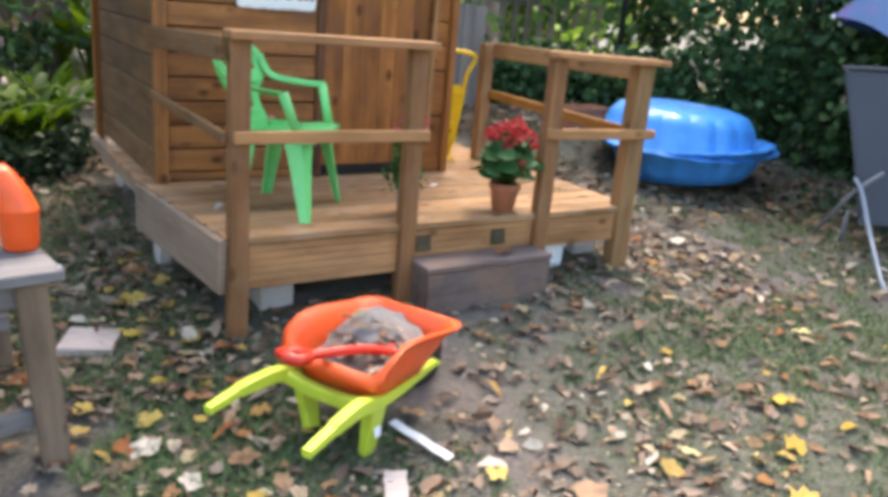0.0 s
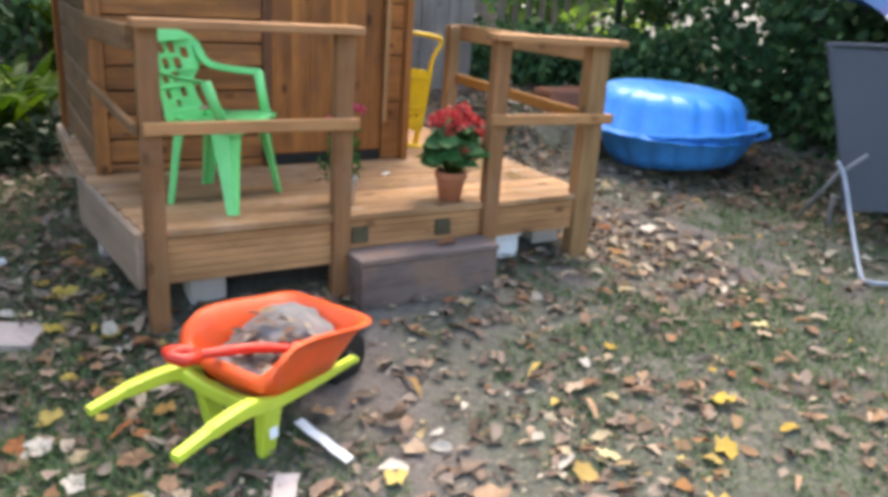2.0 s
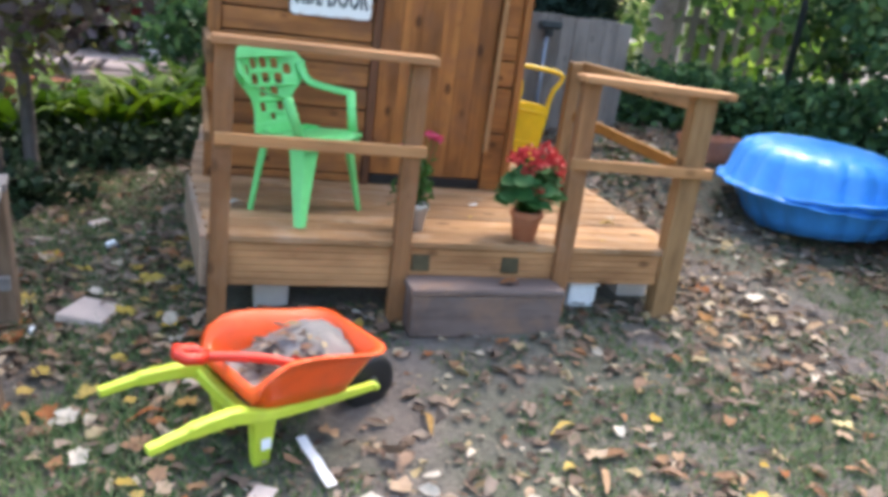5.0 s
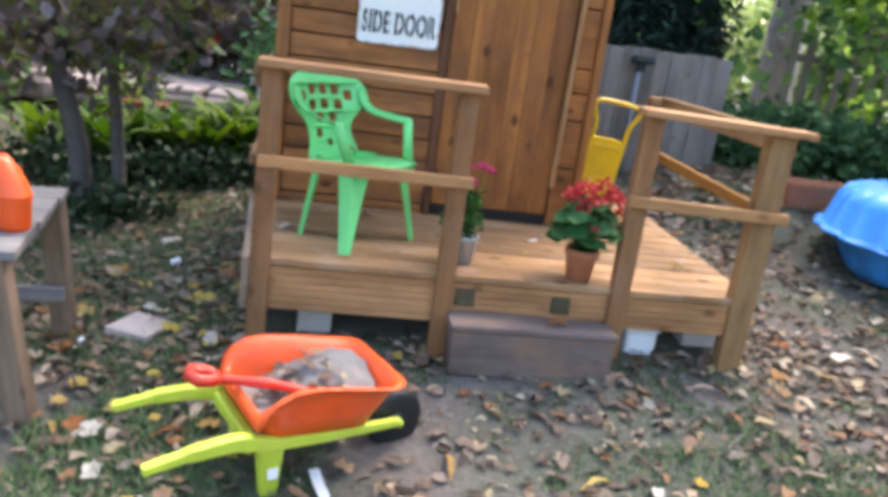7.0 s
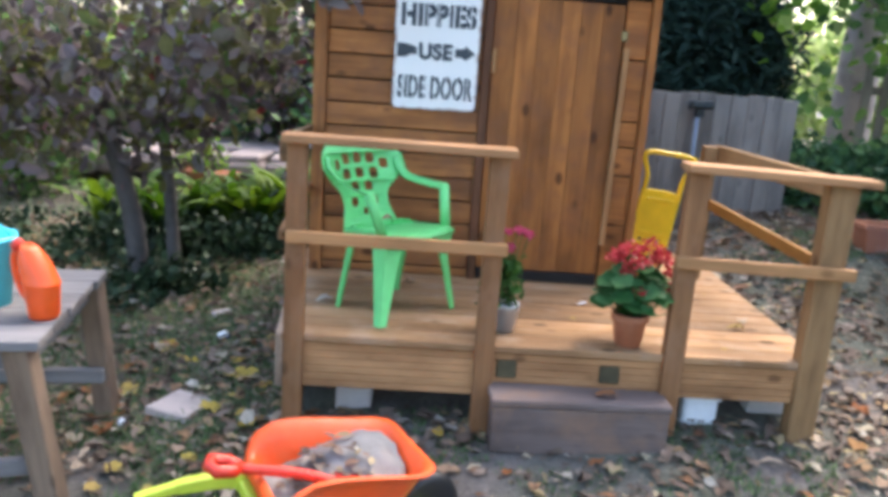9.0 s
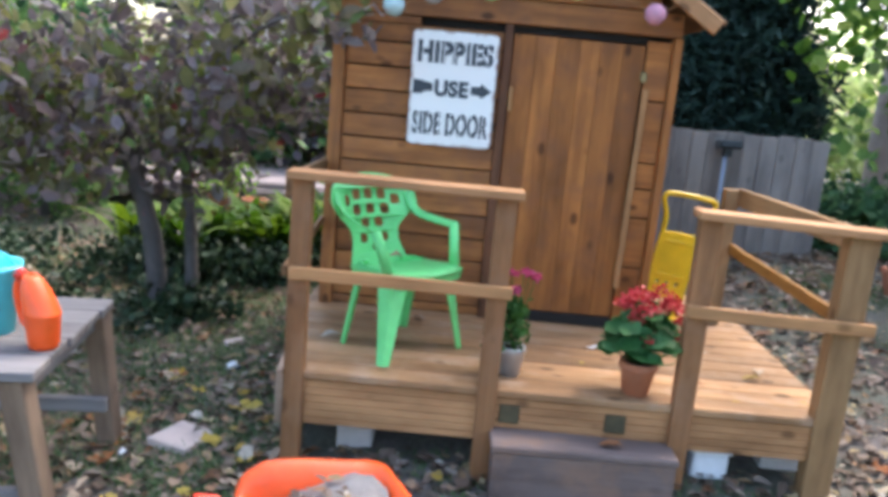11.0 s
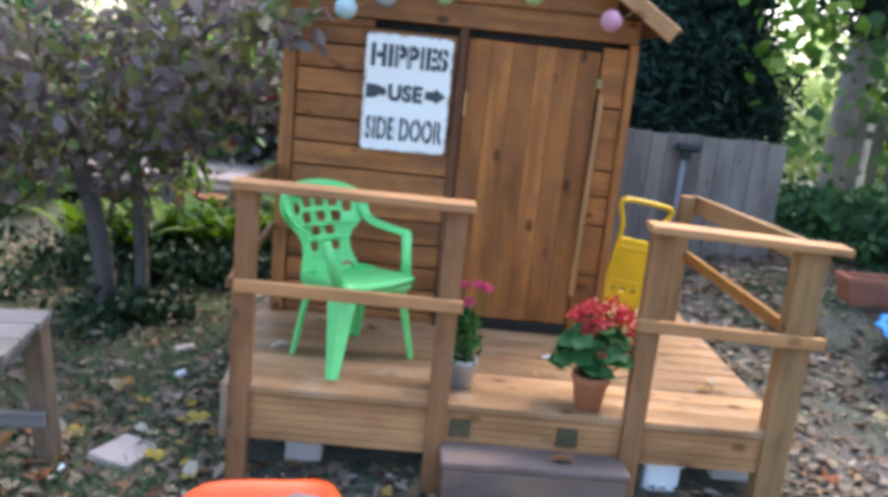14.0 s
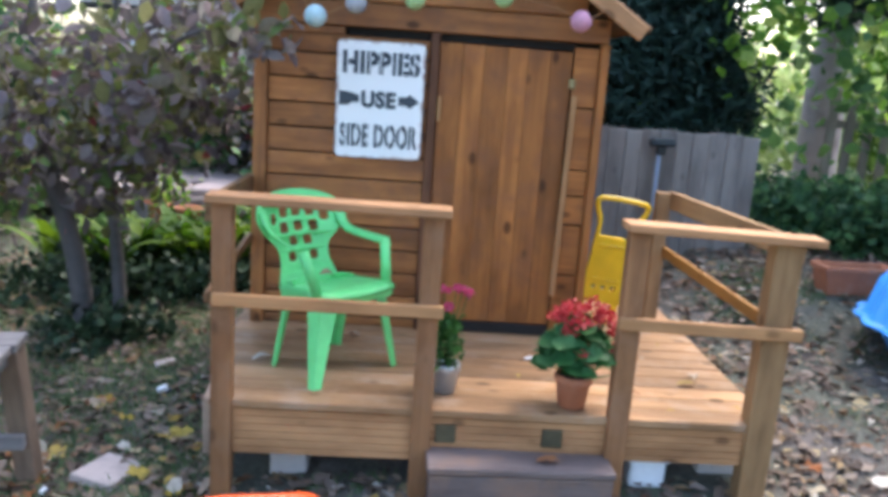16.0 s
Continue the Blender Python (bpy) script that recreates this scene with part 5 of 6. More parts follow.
planter = thing("planter_box", pose(3.70, 3.955, ground_z(3.68, 3.95) - 0.012, 0, 0, 2) @ Matrix.Diagonal((1, 1, 0.84, 1)), "long terracotta planter box on the ground", "planter")
V, F = [], []
for sx_, sy_, zz in ((0.16, 0.056, 0.0), (0.185, 0.070, 0.145), (0.195, 0.078, 0.145), (0.195, 0.078, 0.175), (0.175, 0.062, 0.175), (0.165, 0.056, 0.14)):
    V += [(-sx_, -sy_, zz), (sx_, -sy_, zz), (sx_, sy_, zz), (-sx_, sy_, zz)]
for i in range(5):
    for k in range(4):
        F.append((i * 4 + k, i * 4 + (k + 1) % 4, i * 4 + 4 + (k + 1) % 4, i * 4 + 4 + k))
F += [(3, 2, 1, 0)]
part("box", mesh_from("box", V, F, M_TERRA), planter)
part("soil", mesh_from("soil", [(-0.168, -0.057, 0.148), (0.168, -0.057, 0.148), (0.168, 0.057, 0.148), (-0.168, 0.057, 0.148)], [(0, 1, 2, 3)], M_SOIL), planter)

# ---- pavers and litter ----
pv = part("paver", box_mesh(0.156, 0.168, 0.028, M_PAVER, 0.004, 2), None, pose(0.576, 2.508, ground_z(0.58, 2.51) + 0.008, -1, 1, -22))
tagged(pv, "square pale concrete paver lying on the grass", "paver")


def strip(name, x0, y0, x1, y1, w, label, mat=M_PAPER, lift=0.021):
    n_ = 9
    V, F = [], []
    d = Vector((x1 - x0, y1 - y0, 0))
    s = Vector((-d.y, d.x, 0)).normalized() * w / 2
    for i in range(n_):
        p = Vector((x0, y0, 0)) + d * (i / (n_ - 1))
        p += s * 0.06 * math.sin(i * 1.3)
        zz = ground_z(p.x, p.y) + lift + 0.0015 * math.sin(i * 1.9)
        for q, e in ((p - s, 0.003), (p + s, 0.0)):
            V.append((q.x, q.y, zz + e))
    V += [(a, b, c - 0.002) for a, b, c in V]
    for i in range(n_ - 1):
        a = 2 * i
        F += [(a, a + 2, a + 3, a + 1), (2 * n_ + a, 2 * n_ + a + 1, 2 * n_ + a + 3, 2 * n_ + a + 2)]
    return tagged(part(name, mesh_from(name, V, F, mat)), label, "litter")


strip("paper_strip", 1.252, 1.535, 1.192, 1.735, 0.026, "crumpled white paper strip on the ground")
for px, py, rz_, sz_ in ((0.566, 3.10, 25, 1.0), (0.415, 2.41, 70, 0.6)):
    pk = thing("crumpled_packet", pose(px, py, ground_z(px, py) + 0.006, 12, -18, rz_) @ Matrix.Scale(sz_, 4), "small crumpled white and navy wrapper on the grass", "litter")
    part("wrapper", box_mesh(0.040, 0.022, 0.030, M_PAPER, 0.006, 2), pk, pose(0, 0, 0.018))
    part("flap", box_mesh(0.026, 0.024, 0.014, M_NAVY, 0.004), pk, pose(0.016, -0.003, 0.006, 0, 14, 0), "dark navy printed flap")
strip("paper_scrap", 1.905, 2.77, 1.935, 2.79, 0.02, "small pale scrap on the deck").location.z += DZ - ground_z(1.92, 2.78) - 0.01
strip("bark_piece", 1.045, 1.435, 1.10, 1.545, 0.055, "pale curl of dry bark on the ground", M_PAVER)

chip = part("stone_chip", box_mesh(0.085, 0.045, 0.022, M_PAVER, 0.006, 2), None, pose(0.475, 3.42, ground_z(0.475, 3.42) + 0.008, 3, -4, 38))
tagged(chip, "flat pale tan stone piece lying on the grass", "stone")

# ---- terrace at the back ----
ter = thing("terrace", pose(0, 0, 0), "raised terrace edge of pale pink stone slabs", "terrace", kind="structure")
trng = np.random.default_rng(5)
x = -1.75
while x < 0.8:
    wx, hx = trng.uniform(0.22, 0.5), trng.uniform(0.10, 0.17)
    beam("stone", (x, 6.66 + trng.uniform(-0.06, 0.06), 0.12), (x + wx - 0.02, 6.66 + trng.uniform(-0.06, 0.06), 0.12 + trng.uniform(-0.02, 0.02)), 0.34, hx, M_STONE_SHADE, ter, bevel=0.03)
    beam("slab", (x + 0.03, 6.74, 0.215 + trng.uniform(-0.02, 0.02)), (x + wx - 0.03, 6.74 + trng.uniform(-0.05, 0.05), 0.215 + trng.uniform(-0.02, 0.02)), 0.42, 0.06, M_STONE, ter, bevel=0.016)
    x += wx
part("paving", box_mesh(2.5, 1.4, 0.04, M_STONE, 0.005), ter, pose(-0.45, 7.65, 0.222))
for px, py, r_ in ((-0.46, 6.24, 0.11), (-0.20, 6.20, 0.095)):
    fp = thing("flower_pot", pose(px, py, ground_z(px, py) + 0.03), "plain terracotta flower pot below the terrace edge", "pot", "terrace pots")
    part("pot", lathe_mesh(pot_profile(r_ * 0.7, r_, r_ * 1.7, 0.01), M_TERRA), fp)

# ---- far house and terrace furniture ----
far_house = thing("far_house", pose(-2.1, 13.0, ground_z(-2.1, 13.0)), "distant pale pink rendered house with a dark roof", "house")
part("wall", box_mesh(2.6, 0.25, 1.95, M_RENDER, 0.01), far_house, pose(0, 0, 0.97))
beam("roof", (0.55, -0.45, 1.93), (1.9, -0.45, 1.93), 1.3, 0.10, M_STEEL, far_house, up=(0, -0.25, 1))
beam("roof", (-1.5, 0.1, 2.15), (1.9, 0.1, 2.15), 0.9, 0.10, M_STEEL, far_house, up=(0, -0.45, 1))
wnd = part("window", box_mesh(0.55, 0.05, 0.6, M_STEEL, 0.01), far_house, pose(-0.55, -0.14, 1.15))
part("window_frame", box_mesh(0.63, 0.04, 0.05, M_WHITE, 0.004), wnd, pose(0, -0.03, 0.31))
part("window_frame", box_mesh(0.63, 0.04, 0.05, M_WHITE, 0.004), wnd, pose(0, -0.03, -0.31))

slat_chair = thing("garden_chair", pose(0.365, 6.86, 0.232, 0, 22, 8), "pale slatted folding chair leaning on the terrace", "chair")
for k in range(5):
    part("slat", box_mesh(0.11, 0.018, 0.052, M_SLAT, 0.004), slat_chair, pose(0, 0, 0.045 + 0.07 * k))
for s_ in (-1, 1):
    part("rail", box_mesh(0.018, 0.022, 0.37, M_SLAT, 0.004), slat_chair, pose(0.056 * s_, 0.012, 0.188))
grill = thing("covered_barbecue", pose(0.66, 7.2, 0.242), "dark slate-blue covered garden barbecue on thin legs", "barbecue")
part("lid", lathe_mesh([(0.001, 0.43), (0.06, 0.42), (0.12, 0.38), (0.15, 0.31), (0.15, 0.29), (0.12, 0.22), (0.05, 0.18), (0.001, 0.17)], M_BLUE_GREY, 20), grill)
for a_ in (90, 210, 330):
    part("leg", tube_mesh([([(0.07 * math.cos(radians(a_)), 0.07 * math.sin(radians(a_)), 0.22), (0.16 * math.cos(radians(a_)), 0.16 * math.sin(radians(a_)), 0.0)], 0.012)], M_STEEL, 8), grill)

# ---- strap-leaved plants ----
def strap_leaf(rng, L):
    V, F = [], []
    droop = rng.uniform(0.5, 1.1)
    n_ = 9
    for i in range(n_):
        t = i / (n_ - 1)
        a = radians(72) - droop * t * t * 1.6
        if i == 0:
            p = [0.0, 0.0]
        else:
            p[0] += L / n_ * math.cos(a)
            p[1] += L / n_ * math.sin(a)
        w = 0.042 * math.sin(math.pi * (0.12 + 0.88 * t) ** 0.8) + 0.002
        V += [(p[0], -w, p[1] + 0.35 * w), (p[0], 0, p[1]), (p[0], w, p[1] + 0.35 * w)]
    for i in range(n_ - 1):
        a = 3 * i
        F += [(a, a + 1, a + 4, a + 3), (a + 1, a + 2, a + 5, a + 4)]
    return mesh_from("strap_leaf", V, F, M_STRAP, True)


rng = np.random.default_rng(11)
kinds = [strap_leaf(rng, L) for L in (0.46, 0.56, 0.66, 0.5, 0.6, 0.74)]
for fx, fy, cnt in ((-0.62, 4.85, 12), (-0.34, 4.70, 18), (-0.06, 4.62, 30), (0.16, 4.74, 34), (0.38, 4.62, 34), (0.6, 4.72, 34), (0.76, 4.9, 26), (0.05, 5.1, 26), (0.32, 5.0, 30), (0.55, 5.15, 30), (0.78, 5.45, 30)):
    fern = thing("strap_leaf_plant", pose(fx, fy, ground_z(fx, fy)), "clump of bright green arching strap leaves", "plant", "strap-leaved plants")
    for k in range(int(cnt * 0.7)):
        part("leaf", kinds[k % 6], fern, pose(rng.uniform(-0.07, 0.07), rng.uniform(-0.07, 0.07), -0.01, 0, rng.uniform(-12, 14), k * 137.5))

broad = [strap_leaf(rng, L) for L in (0.7, 0.85, 1.0)]
for fx, fy, cnt in ((1.02, 6.2, 16), (1.2, 6.0, 14)):
    fern = thing("strap_leaf_plant", pose(fx, fy, ground_z(fx, fy)), "tall clump of broad green leaves behind the playhouse", "plant", "strap-leaved plants")
    for k in range(cnt):
        part("leaf", broad[k % 3], fern, pose(rng.uniform(-0.06, 0.06), rng.uniform(-0.06, 0.06), -0.01 + 0.03 * k, 0, rng.uniform(-14, 4), k * 137.5))

# ---- trees and hedges ----
def limb(points, r0, r1, n_=4):
    path = smooth_path(points, n_)
    return path, [r0 + (r1 - r0) * i / (len(path) - 1) for i in range(len(path))]


rng = np.random.default_rng(21)
plum = thing("plum_tree", pose(0, 0, 0), "many-stemmed small tree with dull purple leaves", "tree")
g0 = ground_z(0, 3.8)
trunk = [limb([(-0.02, 3.82, g0 - 0.05), (-0.045, 3.82, 0.25), (-0.11, 3.83, 0.52), (-0.185, 3.84, 0.74), (-0.20, 3.86, 1.05), (-0.27, 3.9, 1.7), (-0.35, 3.95, 2.4)], 0.055, 0.02),
         limb([(0.135, 3.86, g0 - 0.05), (0.115, 3.86, 0.38), (0.085, 3.84, 0.86), (0.13, 3.8, 1.3), (0.25, 3.8, 1.9)], 0.036, 0.012),
         limb([(-0.165, 3.84, 0.66), (-0.06, 3.81, 0.84), (0.04, 3.78, 1.05), (0.12, 3.72, 1.5)], 0.026, 0.008),
         limb([(-0.20, 3.86, 1.02), (-0.5, 3.8, 1.35), (-0.9, 3.75, 1.6)], 0.026, 0.008),
         limb([(0.10, 3.82, 1.05), (0.42, 3.5, 1.25), (0.72, 3.05, 1.36), (1.0, 2.74, 1.36)], 0.014, 0.003),
         limb([(0.13, 3.8, 1.3), (0.5, 3.72, 1.45), (0.8, 3.65, 1.6)], 0.014, 0.005)]
part("trunk", tube_mesh(trunk, M_BARK, 10), plum)
cs = []
for k in range(640):
    p = (rng.uniform(-2.2, 0.78), rng.uniform(3.25, 4.5), rng.uniform(0.45, 2.3))
    low = 0.80 + 0.18 * math.sin(p[0] * 3.1) + 0.10 * math.sin(p[0] * 7 + p[1] * 4) - 0.10 * sstep(-0.45, -1.0, p[0])
    if p[2] > low and not (p[0] > 0.62 and p[1] > 3.7) and noise.noise((p[0] * 1.9, p[1] * 1.9, p[2] * 1.9)) > -0.22 + 0.62 * sstep(1.2, 1.55, p[2]):
        cs.append(p)
for k in range(15):
    cs.append((rng.uniform(-0.55, 0.25), rng.uniform(3.5, 3.95), rng.uniform(0.64, 0.92)))
for k in range(13):
    cs.append((rng.uniform(0.38, 0.78), rng.uniform(3.3, 3.8), rng.uniform(1.0, 1.75)))
pts = clumps(rng, cs, 30, 0.108)
twig = clumps(rng, [(0.80, 2.80, 1.39), (0.86, 2.77, 1.33), (0.92, 2.75, 1.37), (0.98, 2.73, 1.35), (1.05, 2.73, 1.33), (0.90, 2.78, 1.42)], 12, 0.032)
pts = np.concatenate([pts, twig])
pts = pts[~((pts[:, 0] > 0.83) & (pts[:, 1] > 2.85))]
part("crown", leaf_cloud(pts, rng.uniform(0.04, 0.10, len(pts)), M_PURPLE, "crown", 0.6, 0.5, rng), plum)

conifer = thing("conifer", pose(3.05, 6.2, ground_z(3.05, 6.2)), "dark green dense conifer behind the fence", "tree")
part("trunk", tube_mesh([limb([(0, 0, -0.05), (0, 0, 1.5), (0.03, 0, 3.2)], 0.09, 0.02)], M_BARK, 10), conifer)
cs = []
for k in range(1700):
    h = rng.uniform(0.5, 3.6)
    rmax = 0.98 * (1 - (h - 0.5) / 4.2)
    a, r_ = rng.uniform(0, 2 * math.pi), rmax * math.sqrt(rng.uniform(0.25, 1.0)) * (1 + 0.18 * noise.noise((h * 3, 0, 0)))
    cs.append((r_ * math.cos(a), r_ * math.sin(a) * 0.7, h))
for bx, bz, tx, tz in ((0.5, 2.2, 1.9, 1.98), (0.4, 2.85, 2.1, 2.50), (0.3, 3.1, 2.0, 2.85), (0.7, 1.9, 1.75, 1.72)):
    for k in range(44):
        t = rng.uniform(0, 1) ** 0.8
        cs.append((bx + (tx - bx) * t + rng.normal() * 0.05, -0.25 + rng.normal() * 0.12, bz + (tz - bz) * t - 0.10 * math.sin(math.pi * t) + rng.normal() * 0.07))
pts = clumps(rng, cs, 30, 0.07)
part("crown", leaf_cloud(pts, rng.uniform(0.07, 0.14, len(pts)), M_CONIFER, "crown", 0.26, 0.3, rng), conifer)

HEDGE = [(3.55, 4.95), (4.2, 4.55), (4.62, 3.85), (4.85, 3.0), (5.25, 1.6), (5.5, 0.2)]


def along(rng, line, n_):
    seg = np.array(line)
    d = np.linalg.norm(np.diff(seg, axis=0), axis=1)
    t = rng.uniform(0, d.sum(), n_)
    i = np.searchsorted(np.cumsum(d), t).clip(0, len(d) - 1)
    f = (t - np.r_[0, np.cumsum(d)][i]) / d[i]
    p = seg[i] + (seg[i + 1] - seg[i]) * f[:, None]
    nv = (seg[i + 1] - seg[i])[:, ::-1] * np.array([-1, 1])
    nv = -nv / np.linalg.norm(nv, axis=1)[:, None]
    nv = np.where((nv[:, :1] + nv[:, 1:]) > 0, nv, -nv)
    return p, nv


hedge = thing("ivy_hedge", pose(0, 0, 0), "tall dark ivy-covered hedge along the lawn", "hedge", kind="stuff")
p, nv = along(rng, HEDGE, 1500)
dep = rng.uniform(0, 0.55, 1500)
hz = 0.02 + np.where(p[:, 1] > 4.0, 0.22, 2.5) * rng.uniform(0, 1, 1500) ** 1.1
q = p + nv * dep[:, None]
cs = np.c_[q, [ground_z(a, b) for a, b in q] + hz]
cs = cs[[noise.noise((c[0] * 2.2, c[1] * 2.2, c[2] * 2.2)) > -0.28 + (0.10 if c[2] > 1.1 else -0.3) for c in cs]]
pts = clumps(rng, cs, 34, 0.085)
part("leaves", leaf_cloud(pts, rng.uniform(0.04, 0.085, len(pts)), M_IVY, "ivy", 0.8, 0.5, rng), hedge)
stems = []
for k in range(26):
    (a,), (nn,) = along(rng, HEDGE, 1)
    a = a + nn * 0.3
    if a[1] > 4.0:
        continue
    z0 = ground_z(*a)
    stems.append(limb([(a[0], a[1], z0 - 0.05), (a[0] + rng.uniform(-0.1, 0.1), a[1] + rng.uniform(-0.1, 0.1), z0 + 1.0), (a[0] + rng.uniform(-0.2, 0.2), a[1] + rng.uniform(-0.2, 0.2), z0 + 2.3)], 0.025, 0.008, 3))
part("stems", tube_mesh(stems, M_BARK, 7), hedge)

vine = thing("sunlit_vine", pose(0, 0, 0), "climbing vine with large bright yellow-green leaves", "vine", kind="stuff")
cs = []
for k in range(760):
    c = (rng.uniform(3.2, 6.6), rng.uniform(5.0, 5.6), rng.uniform(0.35, 3.4))
    if c[0] - 3.68 > -0.1 * (c[1] - 5) and not (c[0] < 4.35 and c[2] < 1.15) and not (4.04 < c[0] < 4.34 and 1.15 < c[2] < 1.8) and noise.noise((c[0] * 1.5, c[1] * 1.5, c[2] * 1.5 + 5)) > (0.10 if c[2] > 1.75 else 0.20):
        cs.append(c)
for k in range(9):
    cs.append((rng.uniform(3.62, 3.86), rng.uniform(5.2, 5.6), rng.uniform(1.58, 1.88)))
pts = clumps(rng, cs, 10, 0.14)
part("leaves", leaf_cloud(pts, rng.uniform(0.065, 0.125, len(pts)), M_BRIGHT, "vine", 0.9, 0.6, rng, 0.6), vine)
p, nv = along(rng, HEDGE, 260)
q = p + nv * rng.uniform(0.35, 1.0, 260)[:, None]
cs = np.c_[q, rng.uniform(1.0, 2.9, 260)]
cs = cs[[noise.noise((c[0] * 1.3, c[1] * 1.3, c[2] * 1.3 + 9)) > 0.12 for c in cs]]
pts = clumps(rng, cs, 12, 0.12)
part("leaves", leaf_cloud(pts, rng.uniform(0.07, 0.13, len(pts)), M_MIDGREEN, "vine", 0.85, 0.6, rng, 0.6), vine)

pale = thing("pale_trunk_tree", pose(4.75, 6.6, ground_z(4.75, 6.6)), "tree with a stout pale grey trunk", "tree")
part("trunk", tube_mesh([limb([(0, 0, -0.05), (0.0, 0, 1.2), (0.08, 0, 2.2), (0.1, 0, 3.6)], 0.17, 0.12), limb([(0.05, 0, 1.7), (0.5, 0.1, 2.4), (0.9, 0.2, 3.2)], 0.06, 0.03)], M_BARK_PALE, 14), pale)

# distant shrubs that close the garden at the back and the sides
def shrub(cx, cy, rx, ry, h, mat, n_, size, label, seed, fill=0.0):
    r = np.random.default_rng(seed)
    t = thing("shrub", pose(cx, cy, ground_z(cx, cy)), label, "shrub", "garden shrubs")
    cs = []
    while len(cs) < n_:
        d = r.normal(size=3)
        d /= np.linalg.norm(d)
        k_ = r.uniform(0.45, 1.0)
        c = (d[0] * rx * k_, d[1] * ry * k_, h * (0.5 + 0.5 * d[2] * k_))
        if noise.noise((c[0] * 1.6 + seed, c[1] * 1.6, c[2] * 1.6)) > -0.2 + fill:
            cs.append(c)
    pts = clumps(r, cs, 16, size * 1.6)
    part("crown", leaf_cloud(pts, r.uniform(0.7, 1.4, len(pts)) * size, mat, "crown", 0.65, 0.5, r), t)
    for k_ in range(4):
        part("stem", tube_mesh([limb([(0, 0, -0.05), (0.05 * k_, 0.04 * k_, h * 0.4), (0.25 * rx * math.cos(k_ * 2), 0.25 * ry * math.sin(k_ * 2), h * 0.85)], 0.03, 0.01, 3)], M_BARK, 7), t)


shrub(-3.0, 6.0, 1.1, 0.8, 2.4, M_MIDGREEN, 260, 0.09, "dense green garden shrub", 31)
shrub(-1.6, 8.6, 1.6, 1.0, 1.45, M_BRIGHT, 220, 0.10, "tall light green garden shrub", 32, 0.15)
shrub(0.9, 9.6, 1.4, 1.0, 3.2, M_IVY, 280, 0.11, "tall dark green garden shrub", 33, 0.1)
shrub(2.4, 9.0, 1.3, 1.0, 3.6, M_CONIFER, 260, 0.1, "tall dark evergreen shrub", 34)
shrub(-4.6, 9.0, 1.6, 1.2, 3.4, M_BRIGHT, 240, 0.12, "tall light green garden shrub", 35, 0.1)
shrub(-2.6, 4.2, 0.8, 0.7, 1.6, M_IVY, 200, 0.08, "dense green garden shrub", 36)
shrub(-0.9, 7.9, 1.0, 0.6, 1.15, M_IVY, 200, 0.09, "dense green garden shrub", 41)
shrub(0.5, 7.8, 0.9, 0.6, 1.3, M_PURPLE, 180, 0.09, "dense dull mauve garden shrub", 42)
shrub(-2.2, 6.9, 0.9, 0.7, 1.7, M_IVY, 160, 0.1, "dull green garden shrub behind the tree", 43)
shrub(-3.8, 7.4, 1.4, 0.9, 3.0, M_MIDGREEN, 240, 0.11, "tall green garden shrub", 44)
shrub(-0.45, 6.35, 0.2, 0.14, 0.56, M_BRIGHT, 14, 0.05, "low yellow-green garden shrub", 38)
shrub(0.82, 6.0, 0.36, 0.32, 0.9, M_IVY, 60, 0.07, "dense dark green shrub behind the playhouse", 40)
shrub(-1.7, 5.9, 0.6, 0.5, 1.0, M_MIDGREEN, 70, 0.07, "low green garden shrub", 39)

# backdrop shrubs, added with the backlit glow in their leaf colour
shrub(4.6, 8.2, 1.5, 0.8, 1.48, M_PALE, 140, 0.13, "pale green garden shrub with backlit glow in its leaf colour", 51, 0.1)
shrub(6.6, 8.4, 1.4, 0.8, 1.85, M_BRIGHT, 230, 0.13, "light green garden shrub with backlight put into its leaf colour", 52, 0.1)
shrub(5.3, 4.9, 0.6, 0.45, 2.5, M_IVY, 170, 0.08, "tall dark green shrub beside the hedge", 56)
# dark backing shrubs, added to block the bright sky in the hedge gaps
shrub(6.2, 3.9, 0.8, 1.1, 3.3, M_IVY, 230, 0.13, "tall dark green backing shrub added behind the hedge", 53)
shrub(6.5, 2.2, 0.8, 1.2, 3.3, M_IVY, 230, 0.13, "tall dark green backing shrub added behind the hedge", 54)
shrub(6.9, 0.4, 0.8, 1.2, 3.2, M_IVY, 220, 0.13, "tall dark green backing shrub added behind the hedge", 55)
cover = thing("ivy_cover", pose(0, 0, 0), "low dark ivy ground cover under the strap-leaved plants", "ground cover", kind="stuff")
r_ = np.random.default_rng(61)
cs = [(x_, y_, ground_z(x_, y_) + h_) for x_, y_, h_ in zip(r_.uniform(-0.40, 0.85, 220), r_.uniform(4.25, 4.7, 220), r_.uniform(0.01, 0.16, 220))]
cs += [(x_, y_, ground_z(x_, y_) + h_) for x_, y_, h_ in zip(r_.uniform(-1.5, -0.4, 70), r_.uniform(3.9, 5.0, 70), r_.uniform(0.0, 0.10, 70))]
cs += [(x_, y_, ground_z(x_, y_) + h_) for x_, y_, h_ in zip(r_.normal(0.1, 0.13, 40), r_.normal(3.75, 0.1, 40), r_.uniform(0.01, 0.1, 40))]
cs += [(x_, y_, ground_z(x_, y_) + h_) for x_, y_, h_ in zip(r_.uniform(4.1, 4.7, 36), r_.uniform(1.5, 2.7, 36), r_.uniform(0.0, 0.09, 36))]
pts = clumps(r_, cs, 18, 0.05)
part("leaves", leaf_cloud(pts, r_.uniform(0.03, 0.065, len(pts)), M_COVER, "cover", 0.8, 0.8, r_), cover)

# ---- grass and fallen leaves ----
rng = np.random.default_rng(77)


